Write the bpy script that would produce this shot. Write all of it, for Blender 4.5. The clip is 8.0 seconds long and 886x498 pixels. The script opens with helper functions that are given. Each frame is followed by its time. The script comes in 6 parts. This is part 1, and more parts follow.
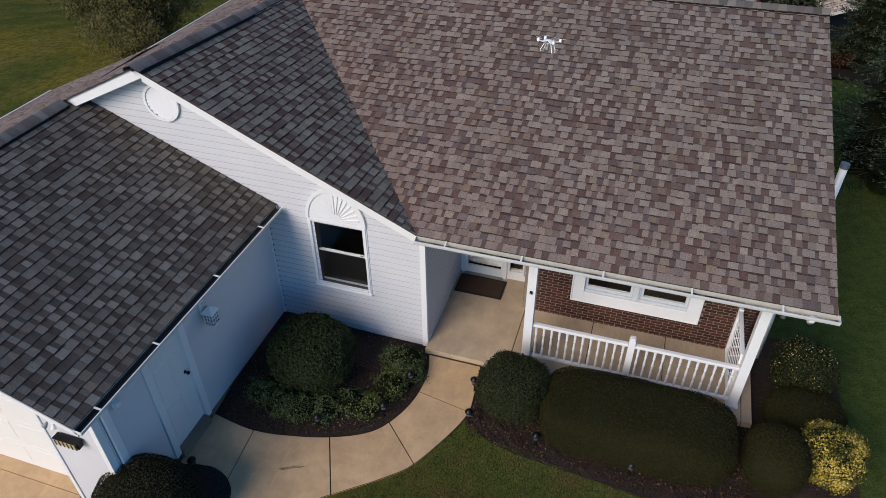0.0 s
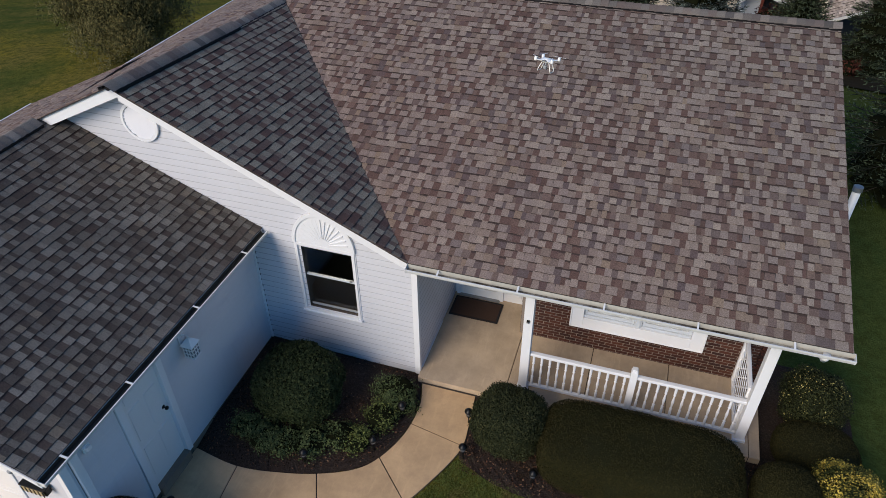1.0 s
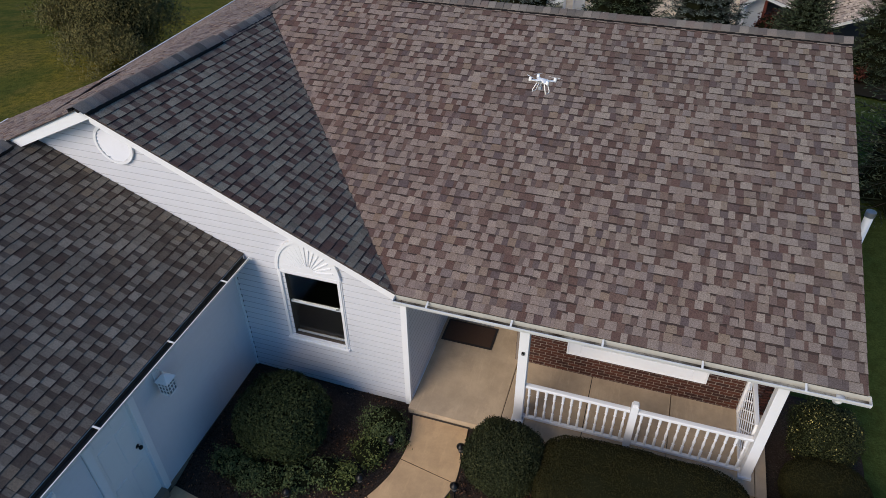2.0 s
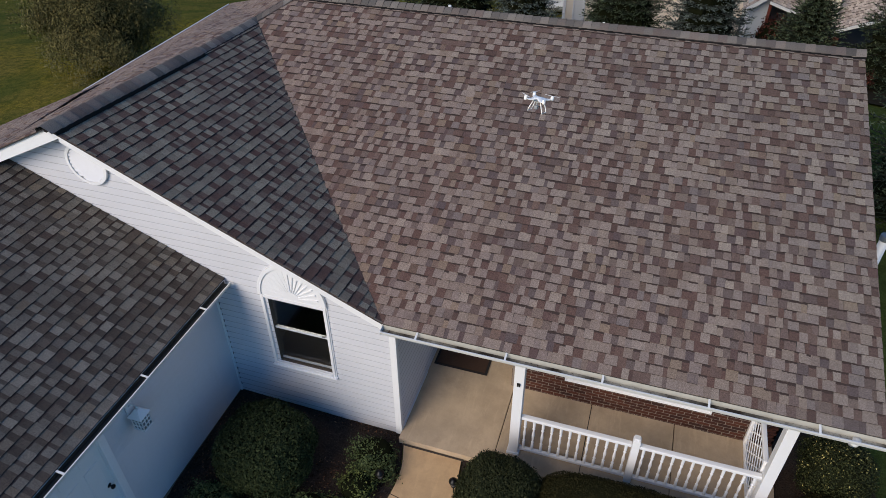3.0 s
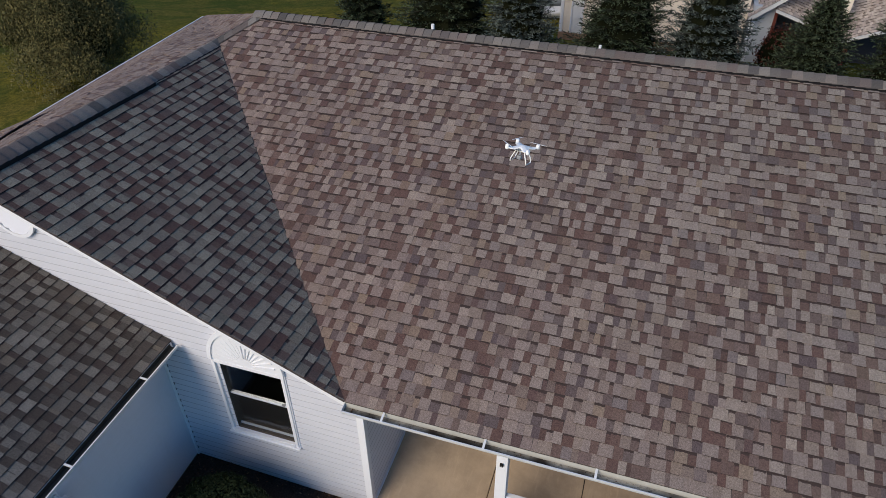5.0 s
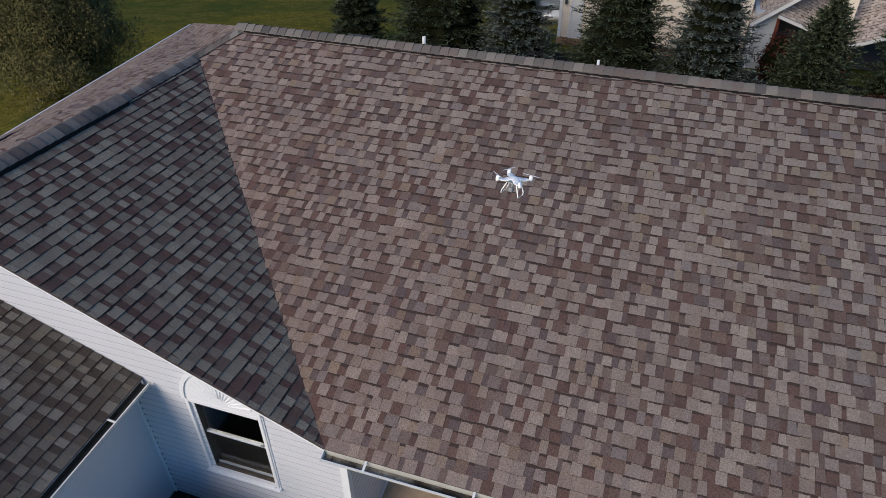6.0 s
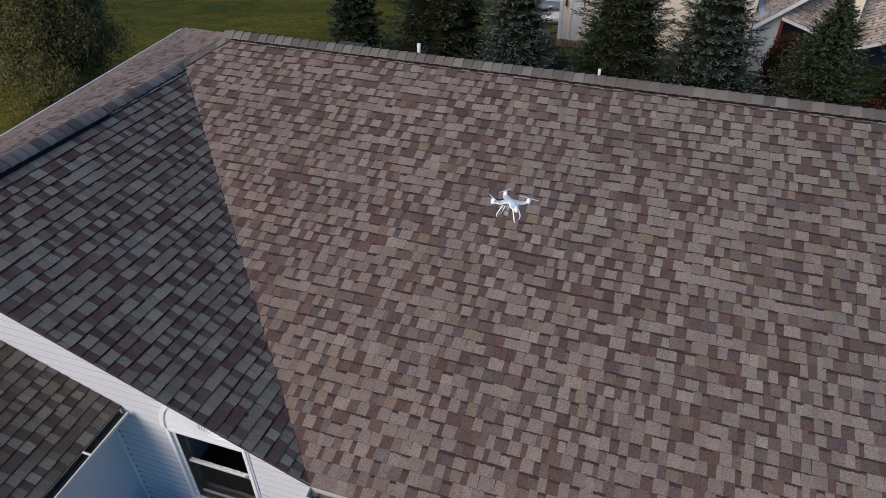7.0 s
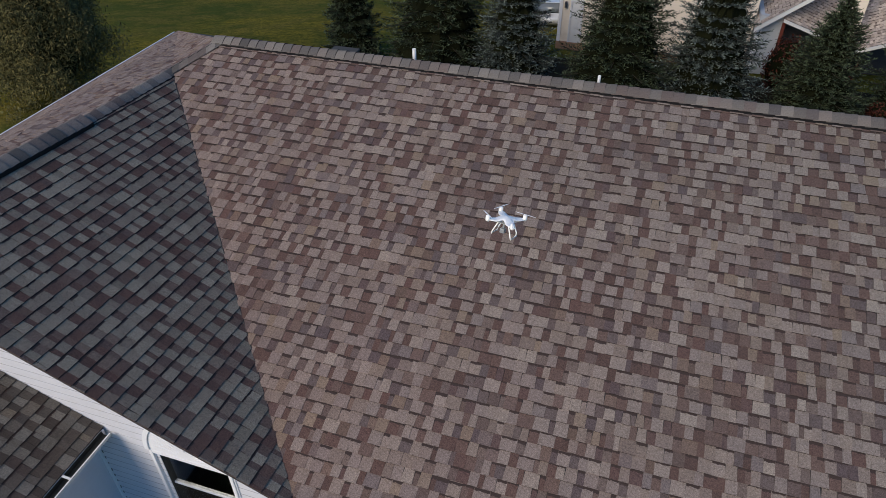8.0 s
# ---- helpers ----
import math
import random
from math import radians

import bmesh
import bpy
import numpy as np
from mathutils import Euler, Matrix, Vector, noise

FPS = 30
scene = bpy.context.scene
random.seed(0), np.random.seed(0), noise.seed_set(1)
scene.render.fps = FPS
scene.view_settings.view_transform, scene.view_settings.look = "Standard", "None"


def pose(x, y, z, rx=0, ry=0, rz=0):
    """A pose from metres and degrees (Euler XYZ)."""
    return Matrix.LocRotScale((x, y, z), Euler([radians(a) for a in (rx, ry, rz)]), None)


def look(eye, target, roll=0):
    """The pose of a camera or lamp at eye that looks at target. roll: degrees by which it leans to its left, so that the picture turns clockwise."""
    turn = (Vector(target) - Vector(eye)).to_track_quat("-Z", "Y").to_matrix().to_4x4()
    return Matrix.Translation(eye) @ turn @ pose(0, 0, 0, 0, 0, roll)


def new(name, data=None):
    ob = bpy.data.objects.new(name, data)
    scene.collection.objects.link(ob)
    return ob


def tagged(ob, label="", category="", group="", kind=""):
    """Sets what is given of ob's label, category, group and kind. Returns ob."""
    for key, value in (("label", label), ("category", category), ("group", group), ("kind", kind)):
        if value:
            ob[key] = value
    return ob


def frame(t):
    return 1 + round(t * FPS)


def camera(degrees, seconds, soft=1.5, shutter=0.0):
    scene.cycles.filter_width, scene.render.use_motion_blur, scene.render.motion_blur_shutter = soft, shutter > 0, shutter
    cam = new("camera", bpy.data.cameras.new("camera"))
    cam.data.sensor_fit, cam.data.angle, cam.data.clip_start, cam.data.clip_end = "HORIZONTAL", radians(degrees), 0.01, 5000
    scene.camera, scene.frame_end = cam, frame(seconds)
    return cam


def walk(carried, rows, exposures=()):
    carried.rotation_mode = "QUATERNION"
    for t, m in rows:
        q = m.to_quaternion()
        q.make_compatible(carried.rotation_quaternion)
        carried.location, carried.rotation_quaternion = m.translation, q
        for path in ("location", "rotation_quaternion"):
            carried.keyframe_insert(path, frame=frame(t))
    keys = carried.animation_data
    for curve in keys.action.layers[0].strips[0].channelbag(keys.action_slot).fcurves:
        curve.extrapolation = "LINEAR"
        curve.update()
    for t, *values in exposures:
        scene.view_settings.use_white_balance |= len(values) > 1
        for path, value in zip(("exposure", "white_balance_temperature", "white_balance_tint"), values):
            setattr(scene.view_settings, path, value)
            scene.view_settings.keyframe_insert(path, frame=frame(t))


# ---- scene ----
cam = camera(65.95, 8.0, 0.62)
# seconds, place in metres, turn to the left, pitch, roll
ROWS = [
    (0.0, 3.1596, -8.6313, 9.5675, 18.141, -38.037, -0.513),
    (0.5, 3.1003, -8.2917, 9.5786, 18.129, -38.113, -0.460),
    (1.0, 3.0551, -7.9141, 9.5829, 18.159, -38.129, -0.478),
    (1.5, 3.0208, -7.5319, 9.6008, 18.201, -38.218, -0.528),
    (3.0, 2.9125, -6.5124, 9.5421, 18.284, -38.200, -0.540),
    (3.5, 2.8741, -6.1456, 9.5076, 18.320, -38.261, -0.578),
    (4.0, 2.8359, -5.7829, 9.4653, 18.306, -38.281, -0.539),
    (4.5, 2.8217, -5.4160, 9.4529, 18.330, -38.309, -0.525),
    (6.0, 2.7279, -4.3555, 9.4263, 18.243, -38.303, -0.467),
    (6.5, 2.6820, -4.0841, 9.4101, 18.248, -38.362, -0.483),
    (7.0, 2.6518, -3.8524, 9.3771, 18.282, -38.370, -0.530),
    (7.5, 2.6224, -3.6652, 9.3507, 18.289, -38.373, -0.525),
    (8.0, 2.6109, -3.5134, 9.3308, 18.257, -38.352, -0.518),
]
walk(cam, [(t, pose(x, y, z, 90 + p, 0, w) @ pose(0, 0, 0, 0, 0, r)) for t, x, y, z, w, p, r in ROWS], ((0.0, 0.44), (4.5, 0.42), (8.0, 0.36)))
# the plan of the place below is drawn in units of 1.18 m; to_metres(), the last call, brings it to true size
UNIT = 1.18

# ---- sky, sun and exposure ----
world = bpy.data.worlds.new("sky")
scene.world = world
world.use_nodes = True
wn = world.node_tree
sky = wn.nodes.new("ShaderNodeTexSky")
sky.sky_type = "NISHITA"
sky.sun_disc = False
SUN_FROM = Vector((-0.41, -0.912, 0)).normalized()
SUN_HIGH = radians(31)
sky.sun_elevation = SUN_HIGH
sky.ozone_density = 5.0
sky.dust_density = 0.4
sky.sun_rotation = math.atan2(SUN_FROM.x, SUN_FROM.y)
rich = wn.nodes.new("ShaderNodeHueSaturation")
rich.inputs["Saturation"].default_value = 1.26
wn.links.new(sky.outputs[0], rich.inputs["Color"])
wn.links.new(rich.outputs[0], wn.nodes["Background"].inputs[0])
wn.nodes["Background"].inputs[1].default_value = 0.113
sun = new("sun", bpy.data.lights.new("sun", "SUN"))
sun.data.energy = 2.42
sun.data.angle = radians(38)
sun.data.color = (1.0, 0.86, 0.68)
sun.matrix_world = look(SUN_FROM * 60 + Vector((0, 0, 60 * math.tan(SUN_HIGH))), (0, 0, 0))

# ---- materials ----
def material(name, rough=0.6, metal=0.0, spec=0.5):
    m = bpy.data.materials.new(name)
    m.use_nodes = True
    nt = m.node_tree
    b = nt.nodes["Principled BSDF"]
    b.inputs["Roughness"].default_value = rough
    b.inputs["Metallic"].default_value = metal
    b.inputs["Specular IOR Level"].default_value = spec
    return m, nt, b


def noise_node(nt, scale, detail=4, rough=0.6, stretch=None, src="Object"):
    tc = nt.nodes.new("ShaderNodeTexCoord")
    n = nt.nodes.new("ShaderNodeTexNoise")
    n.inputs["Scale"].default_value = scale
    n.inputs["Detail"].default_value = detail
    n.inputs["Roughness"].default_value = rough
    if stretch:
        mp = nt.nodes.new("ShaderNodeMapping")
        mp.inputs["Scale"].default_value = stretch
        nt.links.new(tc.outputs[src], mp.inputs[0])
        nt.links.new(mp.outputs[0], n.inputs["Vector"])
    else:
        nt.links.new(tc.outputs[src], n.inputs["Vector"])
    return n.outputs["Fac"]


def ramp(nt, fac, stops, mode="LINEAR"):
    r = nt.nodes.new("ShaderNodeValToRGB")
    r.color_ramp.interpolation = mode
    while len(r.color_ramp.elements) < len(stops):
        r.color_ramp.elements.new(0.5)
    for e, (p, c) in zip(r.color_ramp.elements, stops):
        e.position, e.color = p, (*c, 1)
    nt.links.new(fac, r.inputs[0])
    return r.outputs[0]


def mix(nt, fac, a, b, mode="MIX"):
    n = nt.nodes.new("ShaderNodeMix")
    n.data_type, n.blend_type = "RGBA", mode
    for s, v in ((n.inputs[0], fac), (n.inputs[6], a), (n.inputs[7], b)):
        if isinstance(v, (int, float)):
            s.default_value = v
        elif isinstance(v, tuple):
            s.default_value = (*v, 1)
        else:
            nt.links.new(v, s)
    return n.outputs[2]


def calc(nt, op, a, b=0.0):
    n = nt.nodes.new("ShaderNodeMath")
    n.operation = op
    for s, v in ((n.inputs[0], a), (n.inputs[1], b)):
        if isinstance(v, (int, float)):
            s.default_value = v
        else:
            nt.links.new(v, s)
    return n.outputs[0]


def bump(nt, b, height, strength=0.3, distance=0.01):
    n = nt.nodes.new("ShaderNodeBump")
    n.inputs["Strength"].default_value = strength
    n.inputs["Distance"].default_value = distance
    nt.links.new(height, n.inputs["Height"])
    nt.links.new(n.outputs[0], b.inputs["Normal"])


def piece_random(nt):
    """One number for each piece, whether it is an object or an island of a joined mesh."""
    o = nt.nodes.new("ShaderNodeObjectInfo").outputs["Random"]
    g = nt.nodes.new("ShaderNodeNewGeometry").outputs["Random Per Island"]
    return calc(nt, "FRACT", calc(nt, "ADD", o, g))


def plain(name, color, rough=0.6, metal=0.0, vary=0.12, scale=6.0, bumps=0.0, fine=60.0, spec=0.5):
    """Paint or plastic with faint stains at two scales."""
    m, nt, b = material(name, rough, metal, spec)
    a = noise_node(nt, scale, 5)
    f = noise_node(nt, fine, 3)
    lo = tuple(c * (1 - vary) for c in color)
    col = mix(nt, a, lo, color)
    col = mix(nt, calc(nt, "MULTIPLY", f, 0.25), col, lo)
    nt.links.new(col, b.inputs["Base Color"])
    if bumps:
        bump(nt, b, f, bumps, 0.004)
    return m


def shingle_material(name, stops, fade, tone_shift=False):
    """Granule covered tabs; the last flag drifts the tone from brown to grey across a wide slope."""
    m, nt, b = material(name, 0.93, 0, 0.2)
    r = piece_random(nt)
    tone = ramp(nt, r, stops)
    grain = noise_node(nt, 120, 4, 0.85)
    streak = noise_node(nt, 26, 3, 0.6)
    wide = noise_node(nt, 0.55, 4, 0.6)
    col = mix(nt, 1.0, tone, ramp(nt, grain, [(0.34, (1.70, 1.68, 1.64)), (0.46, (1.09, 1.09, 1.09)), (0.54, (0.92, 0.91, 0.90)), (0.66, (0.34, 0.33, 0.32))]), "MULTIPLY")
    mottle = noise_node(nt, 46, 3, 0.75)
    col = mix(nt, 1.0, col, ramp(nt, mottle, [(0.32, (1.26, 1.25, 1.24)), (0.50, (1.0, 1.0, 1.0)), (0.68, (0.74, 0.73, 0.72))]), "MULTIPLY")
    col = mix(nt, calc(nt, "MULTIPLY", streak, 0.12), col, fade)
    col = mix(nt, ramp(nt, wide, [(0.40, (0, 0, 0)), (0.75, (0.18, 0.18, 0.18))]), col, (0.120, 0.098, 0.088))
    if tone_shift:
        place = nt.nodes.new("ShaderNodeSeparateXYZ")
        nt.links.new(nt.nodes.new("ShaderNodeNewGeometry").outputs["Position"], place.inputs[0])
        drift = calc(nt, "ADD", calc(nt, "MULTIPLY", place.outputs["X"], 0.09), calc(nt, "MULTIPLY", place.outputs["Y"], 0.08))
        drift = calc(nt, "ADD", drift, calc(nt, "MULTIPLY", wide, 0.4))
        col = mix(nt, 1.0, col, ramp(nt, drift, [(0.20, (1.035, 0.985, 0.970)), (1.0, (0.955, 1.012, 1.015))]), "MULTIPLY")
    nt.links.new(col, b.inputs["Base Color"])
    bump(nt, b, grain, 0.6, 0.005)
    return m


def cap_material():
    m, nt, b = material("ridge cap shingle", 0.92, 0, 0.2)
    r = piece_random(nt)
    tone = ramp(nt, r, [(0.0, (0.074, 0.067, 0.062)), (0.16, (0.158, 0.140, 0.124)), (0.28, (0.113, 0.086, 0.076)), (0.42, (0.207, 0.183, 0.160)), (0.55, (0.088, 0.080, 0.076)), (0.68, (0.158, 0.123, 0.108)), (0.80, (0.194, 0.173, 0.151)), (0.90, (0.108, 0.096, 0.087)), (1.0, (0.146, 0.130, 0.116))])
    grain = noise_node(nt, 150, 3, 0.7)
    col = mix(nt, 1.0, tone, ramp(nt, grain, [(0.36, (1.28, 1.27, 1.26)), (0.50, (1.0, 1.0, 1.0)), (0.64, (0.66, 0.65, 0.64))]), "MULTIPLY")
    nt.links.new(col, b.inputs["Base Color"])
    bump(nt, b, grain, 0.5, 0.004)
    return m


def siding_material():
    m, nt, b = material("white vinyl siding", 0.45, 0, 0.4)
    a = noise_node(nt, 1.3, 5)
    s = noise_node(nt, 9, 4, 0.6, (1.0, 1.0, 0.25))
    col = mix(nt, a, (0.60, 0.602, 0.64), (0.67, 0.668, 0.70))
    col = mix(nt, ramp(nt, s, [(0.55, (0, 0, 0)), (0.85, (0.22, 0.22, 0.22))]), col, (0.48, 0.465, 0.44))
    nt.links.new(col, b.inputs["Base Color"])
    bump(nt, b, noise_node(nt, 30, 3, 0.6, (0.15, 0.15, 4.0)), 0.12, 0.004)
    return m


def concrete_material(name, base):
    m, nt, b = material(name, 0.88, 0, 0.3)
    a = noise_node(nt, 1.1, 7, 0.7)
    f = noise_node(nt, 9, 7, 0.75)
    g = noise_node(nt, 150, 2, 0.7)
    c = mix(nt, ramp(nt, a, [(0.3, (0, 0, 0)), (0.7, (1, 1, 1))]), tuple(v * 0.62 for v in base), tuple(min(1, v * 1.12) for v in base))
    c = mix(nt, calc(nt, "MULTIPLY", f, 0.35), c, tuple(v * 0.62 for v in base))
    stain = noise_node(nt, 2.6, 6, 0.72)
    c = mix(nt, ramp(nt, stain, [(0.52, (0, 0, 0)), (0.74, (0.50, 0.50, 0.50))]), c, (base[0] * 0.56, base[1] * 0.55, base[2] * 0.58))
    drag = noise_node(nt, 3.2, 5, 0.7, (3.2, 0.5, 1.0))
    c = mix(nt, ramp(nt, drag, [(0.55, (0, 0, 0)), (0.78, (0.45, 0.45, 0.45))]), c, tuple(min(1, v * 1.22) for v in base))
    c = mix(nt, calc(nt, "MULTIPLY", g, 0.22), c, tuple(v * 0.45 for v in base))
    nt.links.new(c, b.inputs["Base Color"])
    bump(nt, b, g, 0.3, 0.003)
    return m


def brick_material():
    m, nt, b = material("red brick", 0.9, 0, 0.25)
    r = piece_random(nt)
    tone = ramp(nt, r, [(0.0, (0.038, 0.015, 0.011)), (0.3, (0.070, 0.024, 0.015)), (0.6, (0.100, 0.034, 0.020)), (0.85, (0.058, 0.022, 0.015)), (1.0, (0.034, 0.018, 0.015))])
    f = noise_node(nt, 60, 4, 0.7)
    nt.links.new(mix(nt, calc(nt, "MULTIPLY", f, 0.5), tone, (0.037, 0.016, 0.014)), b.inputs["Base Color"])
    bump(nt, b, f, 0.5, 0.004)
    return m


def leaf_material(name, stops, rough=0.75, spec=0.12):
    m, nt, b = material(name, rough, 0, spec)
    r = piece_random(nt)
    w = noise_node(nt, 2.2, 4)
    c = ramp(nt, calc(nt, "ADD", calc(nt, "MULTIPLY", r, 0.7), calc(nt, "MULTIPLY", w, 0.3)), stops)
    nt.links.new(c, b.inputs["Base Color"])
    return m


def turf_blade_material():
    """Grass blades: green, with worn straw-brown patches a hand to a step wide."""
    m, nt, b = material("grass blade", 0.8, 0, 0.08)
    r = piece_random(nt)
    w = noise_node(nt, 3.4, 6, 0.7)
    worn = noise_node(nt, 0.9, 6, 0.72)
    c = ramp(nt, calc(nt, "ADD", calc(nt, "MULTIPLY", r, 0.5), calc(nt, "MULTIPLY", w, 0.5)), [(0.2, (0.054, 0.078, 0.019)), (0.45, (0.106, 0.146, 0.034)), (0.62, (0.154, 0.180, 0.048)), (0.85, (0.24, 0.20, 0.070))])
    c = mix(nt, ramp(nt, worn, [(0.50, (0, 0, 0)), (0.64, (0.85, 0.85, 0.85))]), c, ramp(nt, r, [(0.0, (0.085, 0.054, 0.024)), (0.5, (0.180, 0.120, 0.050)), (1.0, (0.31, 0.22, 0.10))]))
    nt.links.new(c, b.inputs["Base Color"])
    return m


def clumped_leaf_material(name, stops, clump):
    """Leaves whose colour changes from spray to spray as much as from leaf to leaf."""
    m, nt, b = material(name, 0.75, 0, 0.12)
    r = piece_random(nt)
    w = noise_node(nt, clump, 4, 0.6)
    spray = ramp(nt, w, [(0.36, (0, 0, 0)), (0.62, (1, 1, 1))])
    c = ramp(nt, calc(nt, "ADD", calc(nt, "MULTIPLY", r, 0.5), calc(nt, "MULTIPLY", spray, 0.5)), stops)
    nt.links.new(c, b.inputs["Base Color"])
    return m


def ground_material():
    m, nt, b = material("lawn turf", 0.98, 0, 0.0)
    big = noise_node(nt, 0.13, 6, 0.66)
    mid = noise_node(nt, 1.1, 6, 0.7)
    clump = noise_node(nt, 4.5, 6, 0.75)
    fine = noise_node(nt, 22, 6, 0.8)
    c = ramp(nt, big, [(0.38, (0.092, 0.112, 0.026)), (0.48, (0.158, 0.148, 0.030)), (0.56, (0.290, 0.215, 0.034))])
    c = mix(nt, ramp(nt, mid, [(0.40, (0, 0, 0)), (0.65, (0.75, 0.75, 0.75))]), c, (0.086, 0.098, 0.026))
    patch = noise_node(nt, 0.42, 6, 0.72)
    c = mix(nt, ramp(nt, patch, [(0.47, (0, 0, 0)), (0.60, (0.65, 0.65, 0.65))]), c, (0.240, 0.178, 0.046))
    c = mix(nt, ramp(nt, mid, [(0.28, (0.6, 0.6, 0.6)), (0.42, (0, 0, 0))]), c, (0.185, 0.135, 0.036))
    place = nt.nodes.new("ShaderNodeTexCoord").outputs["Object"]
    xyz = nt.nodes.new("ShaderNodeSeparateXYZ")
    nt.links.new(place, xyz.inputs[0])
    yard = calc(nt, "ADD", calc(nt, "MULTIPLY", xyz.outputs["X"], 0.30), calc(nt, "MULTIPLY", xyz.outputs["Y"], -0.10))
    c = mix(nt, ramp(nt, yard, [(0.30, (0, 0, 0)), (1.0, (0.80, 0.80, 0.80))]), c, (0.060, 0.105, 0.030))
    c = mix(nt, ramp(nt, clump, [(0.46, (0, 0, 0)), (0.60, (0.70, 0.70, 0.70))]), c, (0.052, 0.066, 0.016))
    c = mix(nt, ramp(nt, fine, [(0.42, (0, 0, 0)), (0.60, (0.6, 0.6, 0.6))]), c, (0.036, 0.044, 0.013))
    nt.links.new(c, b.inputs["Base Color"])
    bump(nt, b, fine, 0.9, 0.05)
    return m


def mulch_material():
    m, nt, b = material("dark bark mulch", 0.95, 0, 0.15)
    a = noise_node(nt, 34, 5, 0.75)
    w = noise_node(nt, 1.6, 4)
    c = ramp(nt, a, [(0.3, (0.014, 0.011, 0.010)), (0.55, (0.043, 0.032, 0.026)), (0.75, (0.120, 0.086, 0.066))])
    c = mix(nt, ramp(nt, w, [(0.45, (0, 0, 0)), (0.8, (0.675, 0.675, 0.675))]), c, (0.068, 0.037, 0.026))
    nt.links.new(c, b.inputs["Base Color"])
    bump(nt, b, a, 0.9, 0.04)
    return m


def glass_material():
    m, nt, b = material("window glass", 0.03, 0, 0.5)
    b.inputs["Base Color"].default_value = (0.9, 0.93, 0.95, 1)
    b.inputs["Transmission Weight"].default_value = 1.0
    b.inputs["IOR"].default_value = 1.45
    return m


SHINGLE = shingle_material("asphalt shingle tab", [(0.0, (0.176, 0.131, 0.107)), (0.10, (0.239, 0.187, 0.151)), (0.22, (0.217, 0.168, 0.146)), (0.34, (0.269, 0.215, 0.180)), (0.44, (0.195, 0.145, 0.121)), (0.54, (0.294, 0.239, 0.195)), (0.62, (0.211, 0.166, 0.146)), (0.70, (0.252, 0.199, 0.164)), (0.78, (0.174, 0.141, 0.131)), (0.85, (0.135, 0.085, 0.069)), (0.92, (0.227, 0.168, 0.121)), (1.0, (0.193, 0.150, 0.131))], (0.233, 0.182, 0.151), True)
BASELAYER = shingle_material("asphalt shingle base layer", [(0.0, (0.086, 0.053, 0.044)), (0.22, (0.115, 0.068, 0.056)), (0.40, (0.137, 0.092, 0.076)), (0.52, (0.106, 0.082, 0.079)), (0.64, (0.158, 0.117, 0.097)), (0.76, (0.110, 0.062, 0.052)), (0.88, (0.098, 0.074, 0.074)), (1.0, (0.129, 0.087, 0.066))], (0.135, 0.098, 0.084), True)
# darker, greener garage shingles, dimmed further for a slope turned from the sun
GARAGESHINGLE = shingle_material("dim garage shingle tab", [(0.0, (0.087, 0.078, 0.068)), (0.14, (0.119, 0.107, 0.093)), (0.32, (0.151, 0.138, 0.121)), (0.48, (0.100, 0.090, 0.078)), (0.64, (0.180, 0.165, 0.145)), (0.76, (0.123, 0.116, 0.105)), (0.84, (0.069, 0.054, 0.046)), (0.92, (0.147, 0.123, 0.096)), (1.0, (0.098, 0.087, 0.078))], (0.119, 0.108, 0.094))
GARAGEBASE = shingle_material("dim garage base layer", [(0.0, (0.047, 0.038, 0.033)), (0.30, (0.062, 0.049, 0.041)), (0.48, (0.074, 0.059, 0.050)), (0.60, (0.057, 0.050, 0.047)), (0.76, (0.084, 0.072, 0.061)), (0.86, (0.059, 0.042, 0.037)), (1.0, (0.051, 0.045, 0.040))], (0.076, 0.068, 0.058))
# front shingles recoloured darker for the wing slope turned from the sun
WINGSHINGLE = shingle_material("shaded wing shingle tab", [(0.0, (0.132, 0.113, 0.087)), (0.10, (0.200, 0.173, 0.133)), (0.22, (0.157, 0.133, 0.106)), (0.34, (0.230, 0.200, 0.153)), (0.46, (0.167, 0.136, 0.108)), (0.58, (0.248, 0.216, 0.166)), (0.70, (0.186, 0.159, 0.123)), (0.80, (0.134, 0.096, 0.077)), (0.90, (0.210, 0.181, 0.139)), (1.0, (0.151, 0.122, 0.097))], (0.180, 0.151, 0.117))
WINGBASE = shingle_material("shaded wing base layer", [(0.0, (0.078, 0.047, 0.039)), (0.25, (0.100, 0.057, 0.046)), (0.45, (0.114, 0.078, 0.063)), (0.60, (0.088, 0.060, 0.053)), (0.75, (0.127, 0.093, 0.075)), (0.88, (0.092, 0.049, 0.041)), (1.0, (0.102, 0.068, 0.053))], (0.108, 0.072, 0.057))
EDGE = plain("black shingle edge", (0.034, 0.027, 0.025), 0.95, spec=0.05)
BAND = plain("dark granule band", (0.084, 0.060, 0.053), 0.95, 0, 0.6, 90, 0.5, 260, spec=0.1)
CAP = cap_material()
CAPSHADE = plain("black cap shadow strip", (0.011, 0.010, 0.010), 0.8, spec=0.2)
SIDING = siding_material()
# ledge grey stands for the shadow line under each lap
LEDGE = plain("shadow line siding ledge", (0.48, 0.48, 0.51), 0.8, 0, 0.35, 5.0)
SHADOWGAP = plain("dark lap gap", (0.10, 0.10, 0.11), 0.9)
TRIM = plain("white trim paint", (0.82, 0.818, 0.83), 0.5, 0, 0.10, 4.0)
GUTTER = plain("white gutter metal", (0.78, 0.78, 0.76), 0.35, 0, 0.12, 5.0)
GRIME = plain("pale dusty gutter bottom", (0.58, 0.555, 0.48), 0.9, 0, 0.45, 7.0, 0.3)
